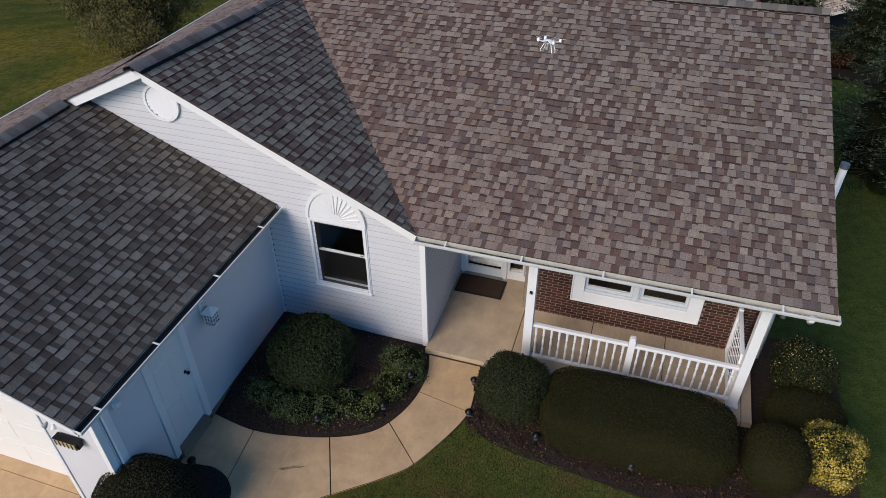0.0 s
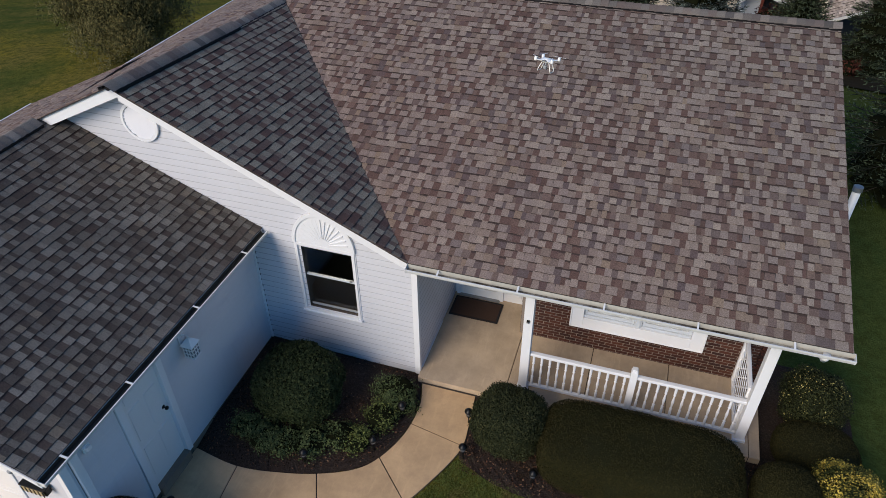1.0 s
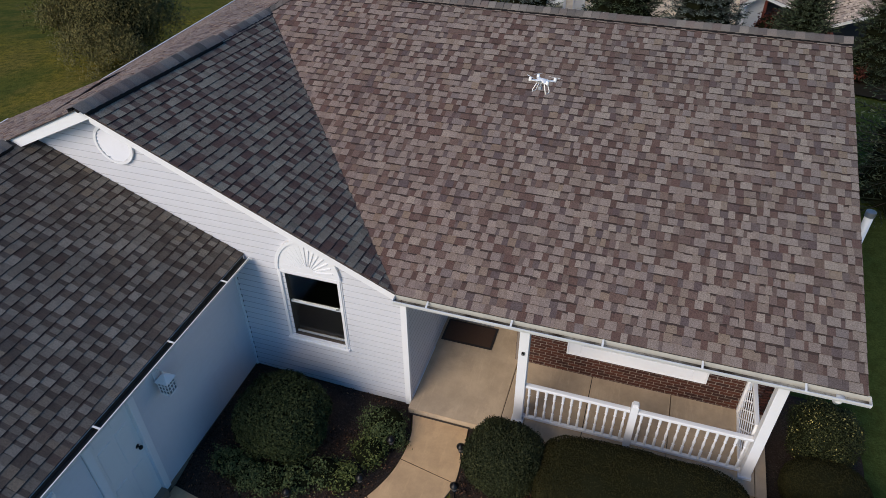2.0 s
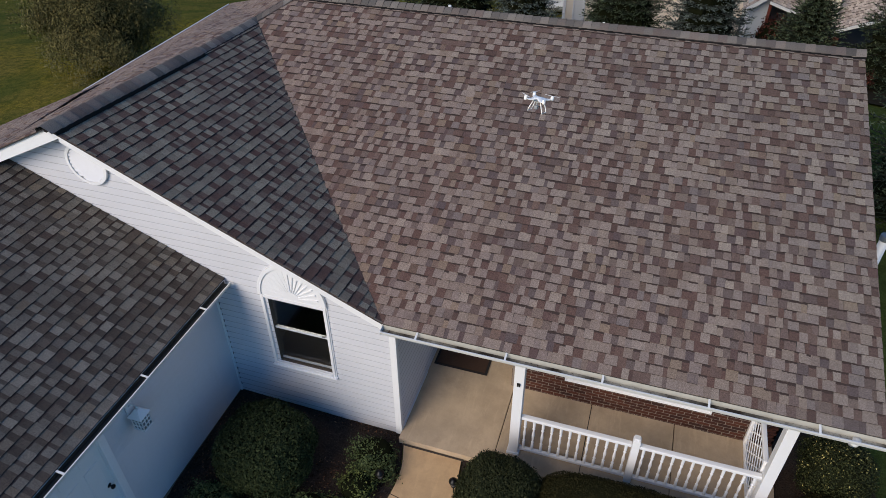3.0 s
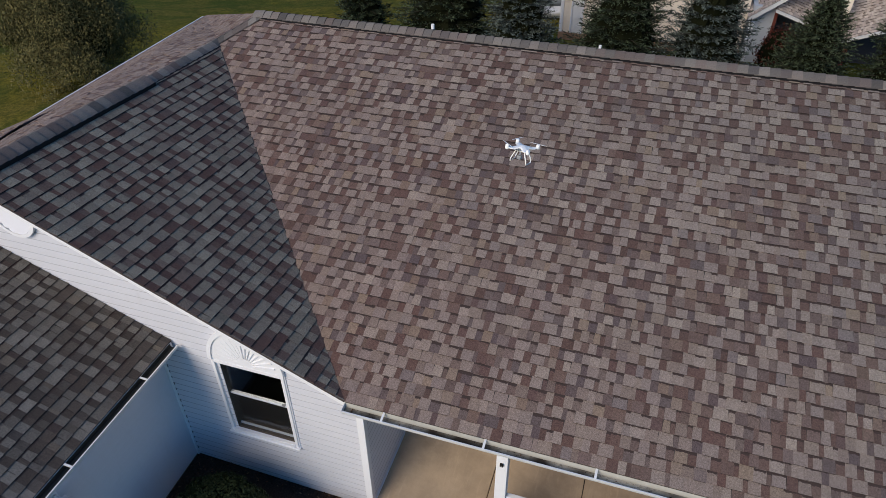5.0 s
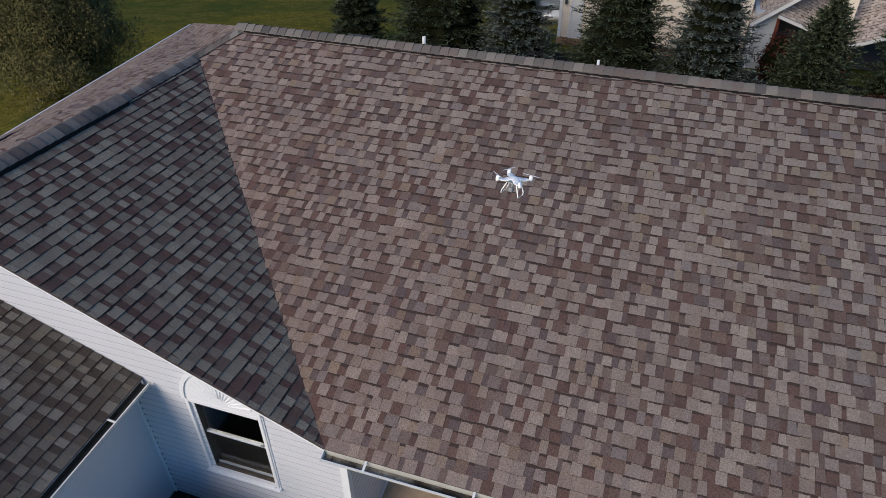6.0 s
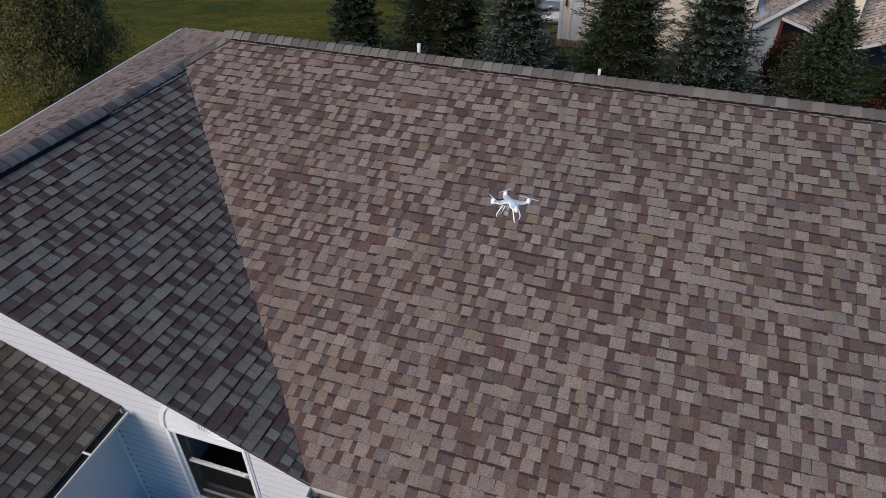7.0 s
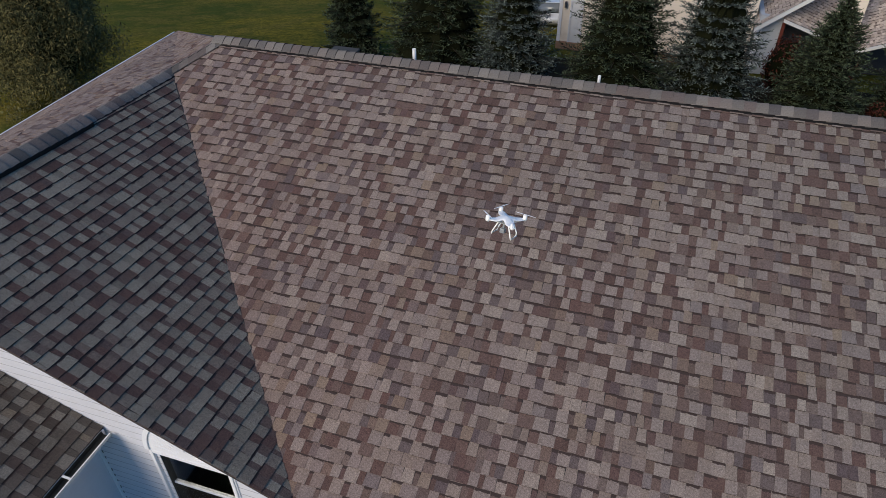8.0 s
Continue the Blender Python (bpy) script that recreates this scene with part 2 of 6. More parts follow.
DECK = plain("dark roofing felt", (0.035, 0.033, 0.033), 0.95)
CONCRETE = concrete_material("tan concrete", (0.68, 0.455, 0.255))
PORCHFLOOR = concrete_material("grey tan porch concrete", (0.58, 0.445, 0.31))
DARKCONCRETE = concrete_material("dark brown concrete", (0.26, 0.205, 0.155))
VENTGREY = plain("weathered grey vent metal", (0.085, 0.083, 0.078), 0.9, 0, 0.3, 9, spec=0.1)
JOINT = plain("dark joint filler", (0.05, 0.04, 0.032), 0.95)
BRICK = brick_material()
MORTAR = plain("brown grey mortar", (0.26, 0.215, 0.18), 0.95, 0, 0.25, 12, 0.4)
GLASS = glass_material()
DARK = plain("dark room", (0.03, 0.026, 0.022), 0.9)
INSIDE = plain("unlit plaster", (0.10, 0.080, 0.062), 0.9)
DOORPAINT = plain("white door paint", (0.80, 0.795, 0.785), 0.4, 0, 0.08, 3)
BLACK = plain("black metal", (0.012, 0.012, 0.013), 0.4, 0.6)
STEEL = plain("grey galvanised metal", (0.32, 0.33, 0.34), 0.45, 0.7, 0.3)
LAMPGLASS = plain("clear lamp glass", (0.16, 0.16, 0.17), 0.06, 0.5, 0.1)
AMBER = plain("amber lamp glass", (0.45, 0.36, 0.19), 0.3, 0, 0.3, 20)
MAT = plain("brown coir mat", (0.064, 0.031, 0.018), 0.98, 0, 0.4, 30, 0.9, 180)
MATEDGE = plain("black rubber edge", (0.012, 0.010, 0.010), 0.85)
TURF = ground_material()
MULCH = mulch_material()
BARK = plain("grey brown bark", (0.075, 0.058, 0.045), 0.95, 0, 0.45, 14, 0.8)
PVC = plain("white plastic pipe", (0.82, 0.82, 0.80), 0.4)
DRONE = plain("white drone plastic", (0.98, 0.955, 0.90), 0.55, 0, 0.02, spec=0.2)
DRONEGREY = plain("grey drone plastic", (0.25, 0.26, 0.27), 0.4)
BOXLEAF = leaf_material("clipped holly leaf", [(0.1, (0.012, 0.019, 0.008)), (0.5, (0.029, 0.041, 0.015)), (0.8, (0.053, 0.066, 0.025)), (0.94, (0.093, 0.104, 0.048)), (1.0, (0.170, 0.170, 0.102))])
BOXDARK = leaf_material("dark boxwood leaf", [(0.1, (0.012, 0.016, 0.007)), (0.5, (0.028, 0.034, 0.014)), (0.82, (0.054, 0.058, 0.024)), (0.95, (0.10, 0.096, 0.046)), (1.0, (0.17, 0.15, 0.08))])
YEW = leaf_material("yew needle", [(0.1, (0.019, 0.019, 0.008)), (0.5, (0.029, 0.027, 0.010)), (0.9, (0.043, 0.037, 0.013)), (1.0, (0.105, 0.074, 0.025))], 0.85, 0.05)
BROWNLEAF = leaf_material("bronzed boxwood leaf", [(0.1, (0.012, 0.012, 0.007)), (0.5, (0.026, 0.025, 0.013)), (0.82, (0.046, 0.040, 0.022)), (0.95, (0.085, 0.070, 0.042)), (1.0, (0.15, 0.12, 0.08))])
GOLD = clumped_leaf_material("gold edged leaf", [(0.14, (0.016, 0.024, 0.008)), (0.42, (0.050, 0.060, 0.016)), (0.56, (0.20, 0.17, 0.035)), (0.72, (0.60, 0.43, 0.07)), (0.88, (0.72, 0.54, 0.12)), (1.0, (0.82, 0.74, 0.42))], 3.0)
FLECK = leaf_material("cream flecked leaf", [(0.1, (0.012, 0.015, 0.007)), (0.62, (0.026, 0.033, 0.012)), (0.82, (0.060, 0.064, 0.022)), (0.86, (0.52, 0.46, 0.17)), (1.0, (0.62, 0.57, 0.34))])
PERENNIAL = leaf_material("perennial leaf", [(0.1, (0.036, 0.053, 0.021)), (0.5, (0.069, 0.094, 0.037)), (0.85, (0.112, 0.138, 0.056)), (0.96, (0.168, 0.188, 0.088)), (1.0, (0.440, 0.432, 0.352))])
LIMELEAF = leaf_material("yellow green perennial leaf", [(0.1, (0.042, 0.059, 0.017)), (0.5, (0.091, 0.114, 0.035)), (0.85, (0.154, 0.169, 0.054)), (1.0, (0.280, 0.274, 0.144))])
# body needles are darkened for depth shade; young tips are also paler
SPRUCE = leaf_material("green spruce needle", [(0.1, (0.007, 0.010, 0.006)), (0.5, (0.018, 0.026, 0.014)), (0.8, (0.034, 0.045, 0.023)), (1.0, (0.064, 0.076, 0.042))], 0.7, 0.15)
GREENTIP = leaf_material("young green spruce needle", [(0.1, (0.034, 0.053, 0.029)), (0.5, (0.080, 0.108, 0.061)), (1.0, (0.172, 0.207, 0.127))], 0.7, 0.15)
BLUETIP = leaf_material("young blue spruce needle", [(0.1, (0.067, 0.090, 0.079)), (0.5, (0.157, 0.193, 0.171)), (1.0, (0.329, 0.374, 0.337))], 0.7, 0.15)
BLUESPRUCE = leaf_material("blue spruce needle", [(0.1, (0.010, 0.014, 0.012)), (0.45, (0.026, 0.035, 0.031)), (0.75, (0.056, 0.070, 0.062)), (1.0, (0.112, 0.133, 0.120))], 0.7, 0.15)
OAKLEAF = leaf_material("late summer tree leaf", [(0.1, (0.042, 0.041, 0.016)), (0.5, (0.092, 0.086, 0.030)), (0.8, (0.158, 0.134, 0.050)), (1.0, (0.28, 0.21, 0.09))], 0.7, 0.15)
GRASS = turf_blade_material()
BEIGE = plain("beige siding", (0.84, 0.74, 0.62), 0.6, 0, 0.1, 2)
SASH = plain("grey blue window sash", (0.62, 0.65, 0.685), 0.45, 0, 0.1, 3)
GREYSIDING = plain("blue grey siding", (0.48, 0.51, 0.54), 0.6, 0, 0.12, 2)
REDWOOD = plain("red stained wood", (0.17, 0.035, 0.02), 0.7, 0, 0.3, 8)
FARROOF = shingle_material("tan roof shingle", [(0.0, (0.235, 0.193, 0.168)), (0.3, (0.370, 0.311, 0.269)), (0.6, (0.504, 0.437, 0.378)), (0.8, (0.319, 0.277, 0.260)), (1.0, (0.605, 0.521, 0.454))], (0.504, 0.437, 0.386))
CARPAINT = plain("silver white car paint", (0.62, 0.64, 0.66), 0.25, 0.2, 0.06, 3)
TYRE = plain("black tyre rubber", (0.015, 0.015, 0.016), 0.85)

# ---- building helpers ----
def thing(name, at, label, category, group="", kind="", turn=0.0):
    e = new(name)
    e.empty_display_size = 0.2
    e.matrix_world = pose(*at, 0, 0, turn)
    return tagged(e, label, category, group, kind)


def part(name, bm, mat, parent, label="", smooth=False):
    """One bmesh as one mesh object under a thing or part."""
    me = bpy.data.meshes.new(name)
    bm.to_mesh(me)
    bm.free()
    return hang(name, me, mat, parent, label, smooth)


def hang(name, me, mat, parent, label="", smooth=False):
    if mat and not me.materials:
        me.materials.append(mat)
    if smooth:
        me.shade_smooth()
    ob = new(name, me)
    if parent:
        ob.parent = parent
    if label:
        ob["label"] = label
    return ob


def mesh_of(name, verts, faces):
    me = bpy.data.meshes.new(name)
    me.from_pydata(verts, [], faces)
    me.update()
    return me


def box(bm, x0, x1, y0, y1, z0, z1, bev=0.0):
    v = [bm.verts.new(p) for p in ((x0, y0, z0), (x1, y0, z0), (x1, y1, z0), (x0, y1, z0), (x0, y0, z1), (x1, y0, z1), (x1, y1, z1), (x0, y1, z1))]
    f = [bm.faces.new([v[i] for i in q]) for q in ((3, 2, 1, 0), (4, 5, 6, 7), (0, 1, 5, 4), (1, 2, 6, 5), (2, 3, 7, 6), (3, 0, 4, 7))]
    if bev:
        es = {e for q in f for e in q.edges}
        bmesh.ops.bevel(bm, geom=list(es), offset=bev, segments=2, affect="EDGES", profile=0.5)
    return v


def boxes(*rows, bev=0.0):
    bm = bmesh.new()
    for r in rows:
        box(bm, *r, bev=bev)
    return bm


def prism(bm, ring, off):
    """A solid between a ring of points and the same ring moved by off."""
    a = [bm.verts.new(p) for p in ring]
    b = [bm.verts.new(Vector(p) + Vector(off)) for p in ring]
    n = len(a)
    bm.faces.new(a)
    bm.faces.new(b[::-1])
    for i in range(n):
        bm.faces.new((a[i], b[i], b[(i + 1) % n], a[(i + 1) % n]))
    bmesh.ops.recalc_face_normals(bm, faces=bm.faces)


def lathe(profile, n=16, at=(0, 0, 0)):
    """A turned solid round z from (radius, height) pairs."""
    bm = bmesh.new()
    rings = []
    for r, h in profile:
        rings.append([bm.verts.new((at[0] + r * math.cos(2 * math.pi * i / n), at[1] + r * math.sin(2 * math.pi * i / n), at[2] + h)) for i in range(n)])
    for a, b in zip(rings, rings[1:]):
        for i in range(n):
            bm.faces.new((a[i], a[(i + 1) % n], b[(i + 1) % n], b[i]))
    bm.faces.new(rings[0][::-1])
    bm.faces.new(rings[-1])
    return bm


def tube(bm, path, radii, n=8):
    """A round bar along a path."""
    rings = []
    for i, p in enumerate(path):
        p = Vector(p)
        d = (Vector(path[min(i + 1, len(path) - 1)]) - Vector(path[max(i - 1, 0)])).normalized()
        s = d.orthogonal().normalized()
        t = d.cross(s)
        r = radii[i] if isinstance(radii, (list, tuple)) else radii
        rings.append([bm.verts.new(p + s * r * math.cos(2 * math.pi * k / n) + t * r * math.sin(2 * math.pi * k / n)) for k in range(n)])
    for a, b in zip(rings, rings[1:]):
        s = min(range(n), key=lambda q: (a[0].co - b[q].co).length)
        for k in range(n):
            bm.faces.new((a[k], a[(k + 1) % n], b[(k + 1 + s) % n], b[(k + s) % n]))
    bm.faces.new(rings[0][::-1])
    bm.faces.new(rings[-1])
    return bm


def clip(poly, ring):
    """The part of a polygon inside a convex ring that runs counter-clockwise."""
    out = poly
    for i in range(len(ring)):
        (ax, ay), (bx, by) = ring[i], ring[(i + 1) % len(ring)]
        side = lambda p: (bx - ax) * (p[1] - ay) - (by - ay) * (p[0] - ax)
        src, out = out, []
        for k in range(len(src)):
            p, q = src[k], src[(k + 1) % len(src)]
            sp, sq = side(p), side(q)
            if sp >= 0:
                out.append(p)
            if (sp >= 0) != (sq >= 0):
                f = sp / (sp - sq)
                out.append((p[0] + f * (q[0] - p[0]), p[1] + f * (q[1] - p[1])))
        if len(out) < 3:
            return []
    return out


def area(poly):
    return 0.5 * sum(poly[i - 1][0] * poly[i][1] - poly[i][0] * poly[i - 1][1] for i in range(len(poly)))


class Face:
    """A flat face with an origin, a way along it (u), a way up it (v) and its normal."""

    def __init__(self, origin, along, other):
        self.o = Vector(origin)
        self.u = Vector(along).normalized()
        self.n = self.u.cross(Vector(other) - self.o).normalized()
        self.v = self.n.cross(self.u)

    def uv(self, p):
        d = Vector(p) - self.o
        return (d.dot(self.u), d.dot(self.v))

    def at(self, u, v, h=0.0):
        return self.o + self.u * u + self.v * v + self.n * h

    def matrix(self, u, v, h=0.0):
        m = Matrix((self.u, self.v, self.n)).transposed().to_4x4()
        m.translation = self.at(u, v, h)
        return m


def slab_piece(poly, v0, step, low, high):
    """Points and faces of a lapped piece: its lower edge stands out by high, its upper edge by low."""
    n = len(poly)
    top = [(u, v, high + (low - high) * (v - v0) / step) for u, v in poly]
    bot = [(u, v, -0.002) for u, v in poly]
    faces = [tuple(range(n))] + [(i, i + n, (i + 1) % n + n, (i + 1) % n) for i in range(n)]
    return top + bot, faces


def lay_shingles(face, ring, parent, seed, name="shingle", step=0.1211, near=None, mat=None, side=None):
    """Courses of laminated shingles on a face: proud tabs, and a base layer between them with a dark granule band at its head. Those inside near (u0, u1, v0, v1) are objects, the others one mesh."""
    rng = random.Random(seed)
    ring = ring if area(ring) > 0 else ring[::-1]
    u0, u1 = min(p[0] for p in ring), max(p[0] for p in ring)
    v1 = max(p[1] for p in ring)
    V, F, M, shared, singles = [], [], [], {}, 0
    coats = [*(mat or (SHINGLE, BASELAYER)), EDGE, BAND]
    proud_w, base_w = (0.072, 0.084, 0.096, 0.108, 0.122, 0.140), (0.044, 0.060, 0.075, 0.090, 0.106)
    k = 0
    while k * step < v1:
        vk = k * step + rng.uniform(-0.003, 0.003)
        u = u0 - rng.uniform(0, 0.3)
        proud = rng.random() < 0.5
        while u < u1:
            w = rng.choice(proud_w if proud else base_w)
            va = vk - (rng.choice((0.0, 0.003, 0.005)) if proud and k else 0.0)
            high = 0.0125 if proud or k == 0 else (0.006 if side is None else 0.009)
            head = rng.choice((0.0, 0.0, 0.0, 0.0, 0.017)) if proud else rng.choice((0.0, 0.014, 0.019, 0.024, 0.028))
            coat = (0 if rng.random() < 0.92 else 1) if proud else (1 if rng.random() < 0.80 else 0)
            skew = rng.choice((0.0, 0.0, 0.004, -0.004, 0.007)) if proud else 0.0

            def outline(x, y):
                return [(x + 0.00005, y), (x + w - 0.00005, y), (x + w - 0.00005 - skew, y + step + 0.012), (x + 0.00005 + skew, y + step + 0.012)]

            poly = outline(u, va)
            cut = clip(poly, ring)
            if len(cut) > 2 and abs(area(cut)) > 1e-5:
                whole = abs(area(cut) - area(poly)) < 1e-9
                if near and whole and near[0] < u < near[1] and near[2] < va < near[3] and singles < 300:
                    key = (w, proud, head, coat, skew)
                    if key not in shared:
                        p, f = slab_piece(outline(0, 0), 0, step, 0.001, high)
                        ms = [coat, 2 if proud or side else coat] + [coat if side is None else side] * (len(f) - 2)
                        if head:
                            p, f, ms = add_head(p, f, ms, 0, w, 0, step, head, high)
                        shared[key] = mesh_of(name, p, f)
                        for c in coats:
                            shared[key].materials.append(c)
                        shared[key].polygons.foreach_set("material_index", ms)
                    ob = hang(name, shared[key], None, parent)
                    ob.matrix_local = face.matrix(u, va) @ Matrix.Rotation(rng.uniform(-0.006, 0.006), 4, "Z")
                    singles += 1
                else:
                    p, f = slab_piece(cut, va, step, 0.001, high)
                    ms = [coat] + [(2 if proud or side else coat) if abs(cut[i][1] - va) + abs(cut[(i + 1) % len(cut)][1] - va) < 1e-4 else (coat if side is None else side) for i in range(len(cut))]
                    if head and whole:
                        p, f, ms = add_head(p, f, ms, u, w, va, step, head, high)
                    b = len(V)
                    V += [face.at(*q) for q in p]
                    F += [tuple(i + b for i in q) for q in f]
                    M += ms
            u += w
            proud = not proud if rng.random() < 0.82 else proud
        k += 1
    me = mesh_of(name + "_field", V, F)
    for c in coats:
        me.materials.append(c)
    me.polygons.foreach_set("material_index", M)
    rest = hang(name + "_field", me, None, parent)
    tagged(rest, kind="stuff")
    return rest


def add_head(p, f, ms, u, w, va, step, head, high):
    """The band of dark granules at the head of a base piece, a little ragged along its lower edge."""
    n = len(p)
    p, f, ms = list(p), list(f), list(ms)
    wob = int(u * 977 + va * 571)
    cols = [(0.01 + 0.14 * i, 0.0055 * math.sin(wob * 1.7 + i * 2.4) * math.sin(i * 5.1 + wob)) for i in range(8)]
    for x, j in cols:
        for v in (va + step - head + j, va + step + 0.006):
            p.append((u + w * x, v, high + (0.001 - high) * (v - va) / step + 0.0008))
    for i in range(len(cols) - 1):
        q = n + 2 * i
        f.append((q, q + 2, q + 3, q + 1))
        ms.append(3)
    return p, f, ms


def board_piece(poly, v0, step, out):
    """A dutch lap board cut to a polygon: a flat face, a narrow ledge for the painted shadow line and a recessed head.
    The last list marks the ledge faces.
    """
    V, F, M = [], [], []
    big, va, vb = 99.0, v0 + 0.885 * step, v0 + 0.965 * step
    for lo, hi, mark in ((-big, va, 0), (va, vb, 1), (vb, big, 0)):
        r = clip(poly, [(-big, lo), (big, lo), (big, hi), (-big, hi)])
        if len(r) < 3:
            continue
        n, b = len(r), len(V)
        V += [(u, v, out if v <= va + 1e-6 else (0.0015 if v >= vb - 1e-6 else out + (0.0015 - out) * (v - va) / (vb - va))) for u, v in r] + [(u, v, -0.002) for u, v in r]
        F += [tuple(b + i for i in range(n))] + [(b + i, b + i + n, b + (i + 1) % n + n, b + (i + 1) % n) for i in range(n) if abs(r[i][1] - r[(i + 1) % n][1]) > 1e-6 or r[i][1] < v0 + 1e-6]
        M += [mark] * (len(F) - len(M))
    return V, F, M


def lay_boards(face, ring, parent, step, mat, name="siding_board", out=0.005, holes=(), ledge=None):
    """Lapped siding, one board a course, cut round the holes (u0, u1, v0, v1)."""
    ring = ring if area(ring) > 0 else ring[::-1]
    u0, u1 = min(p[0] for p in ring), max(p[0] for p in ring)
    v0, v1 = min(p[1] for p in ring), max(p[1] for p in ring)
    k = 0
    while v0 + k * step < v1:
        va, vb = v0 + k * step, v0 + (k + 1) * step
        cells = [(u0, u1, va, vb)]
        for a, b, c, d in holes:
            nxt = []
            for e, f, g, h in cells:
                if b <= e or a >= f or d <= g or c >= h:
                    nxt.append((e, f, g, h))
                    continue
                if a > e:
                    nxt.append((e, a, g, h))
                if b < f:
                    nxt.append((b, f, g, h))
                if c > g:
                    nxt.append((max(a, e), min(b, f), g, c))
                if d < h:
                    nxt.append((max(a, e), min(b, f), d, h))
            cells = nxt
        for e, f, g, h in cells:
            cut = clip([(e, g), (f, g), (f, h), (e, h)], ring)
            if len(cut) > 2 and abs(area(cut)) > 1e-5:
                p, q, marks = board_piece(cut, va, step, out)
                me = mesh_of(name, [face.at(*s) for s in p], q)
                me.materials.append(mat)
                me.materials.append(ledge or mat)
                me.polygons.foreach_set("material_index", marks)
                hang(name, me, None, parent)
        k += 1


def leaf_mesh(name, centres, normals, size, rng, long=1.6, droop=0.0, toss=0.55):
    """Many small folded leaves, one island each."""
    n = len(centres)
    rnd = rng.normal(size=(n, 3))
    nr = normals + toss * rnd
    nr /= np.linalg.norm(nr, axis=1, keepdims=True)
    t = np.cross(nr, rng.normal(size=(n, 3)))
    t[:, 2] -= droop
    t /= np.linalg.norm(t, axis=1, keepdims=True)
    s = np.cross(nr, t)
    k = (size * rng.uniform(0.6, 1.35, size=n))[:, None]
    v = np.stack([centres - t * k * long * 0.5, centres + s * k * 0.42 + nr * k * 0.10, centres + t * k * long * 0.5, centres - s * k * 0.42 + nr * k * 0.10], axis=1).reshape(-1, 3)
    me = bpy.data.meshes.new(name)
    me.vertices.add(4 * n)
    me.vertices.foreach_set("co", v.ravel())
    me.loops.add(4 * n)
    me.loops.foreach_set("vertex_index", np.arange(4 * n))
    me.polygons.add(n)
    me.polygons.foreach_set("loop_start", np.arange(n) * 4)
    me.update(calc_edges=True)
    return me


def superform(n, radii, power, rng, flat=0.0):
    """Points and normals on a rounded block."""
    d = rng.normal(size=(n, 3))
    d /= np.linalg.norm(d, axis=1, keepdims=True)
    q = np.abs(d) ** power
    r = q.sum(axis=1) ** (-1 / power)
    p = d * r[:, None]
    g = np.sign(p) * np.abs(p) ** (power - 1) / np.array(radii)
    g /= np.linalg.norm(g, axis=1, keepdims=True)
    return p * np.array(radii), g


def lumps(p, amount, scale, seed):
    return np.array([noise.noise(Vector(q) * scale + Vector((seed * 7.3, seed * 3.1, seed))) for q in p]) * amount


def shrub(name, at, radii, leaf, mat, label, power=2.2, count=5000, rough=0.05, seed=1, turn=0.0, group="", low=-0.75, core=0.88, long=1.6, droop=0.0, toss=0.55, inner=None):
    """A clipped shrub: stems, a solid core coloured dark for the shade inside, and an outer coat of leaves."""
    rng = np.random.default_rng(seed)
    ob = thing(name, at, label, "shrub", group, turn=turn)
    hz = radii[2]
    p, g = superform(count, radii, power, rng)
    keep = p[:, 2] > low * hz
    p, g = p[keep], g[keep]
    p = p + g * (lumps(p, rough * 1.6, 2.6, seed) + lumps(p, rough, 7.0, seed + 5) + rng.normal(size=len(p)) * rough * 0.45 - rng.exponential(rough * 0.5, size=len(p)))[:, None]
    p[:, 2] += hz
    hang("foliage", leaf_mesh("foliage", p, g, leaf, rng, long, droop, toss), mat, ob)
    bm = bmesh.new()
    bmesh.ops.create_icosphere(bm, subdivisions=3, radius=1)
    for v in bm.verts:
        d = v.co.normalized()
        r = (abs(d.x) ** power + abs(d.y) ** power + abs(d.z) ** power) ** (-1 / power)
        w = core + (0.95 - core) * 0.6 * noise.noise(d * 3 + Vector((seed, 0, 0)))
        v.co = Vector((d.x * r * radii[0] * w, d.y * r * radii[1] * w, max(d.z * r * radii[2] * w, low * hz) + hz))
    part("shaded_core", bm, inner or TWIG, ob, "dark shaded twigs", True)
    bm = bmesh.new()
    for i in range(5):
        a = i * 1.26 + seed
        tube(bm, [(0.04 * math.cos(a), 0.04 * math.sin(a), -0.03), (radii[0] * 0.25 * math.cos(a), radii[1] * 0.25 * math.sin(a), hz * 0.8)], [0.02, 0.012], 6)
    tagged(part("stem_cluster", bm, BARK, ob), kind="stuff")
    return ob


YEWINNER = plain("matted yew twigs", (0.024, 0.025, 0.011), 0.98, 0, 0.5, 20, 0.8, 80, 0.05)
# near black twigs: the shade inside foliage is put into this colour
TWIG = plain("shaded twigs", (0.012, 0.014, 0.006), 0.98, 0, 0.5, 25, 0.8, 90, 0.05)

# ---- ground ----
def ground_z(x, y):
    back = max(0.0, y - 8.5)
    fall = 0.20 * back * back / (back + 3.0)
    left = max(0.0, -10.0 - x)
    fall += 0.10 * left * left / (left + 4.0)
    return -0.035 - min(fall, 7.0)


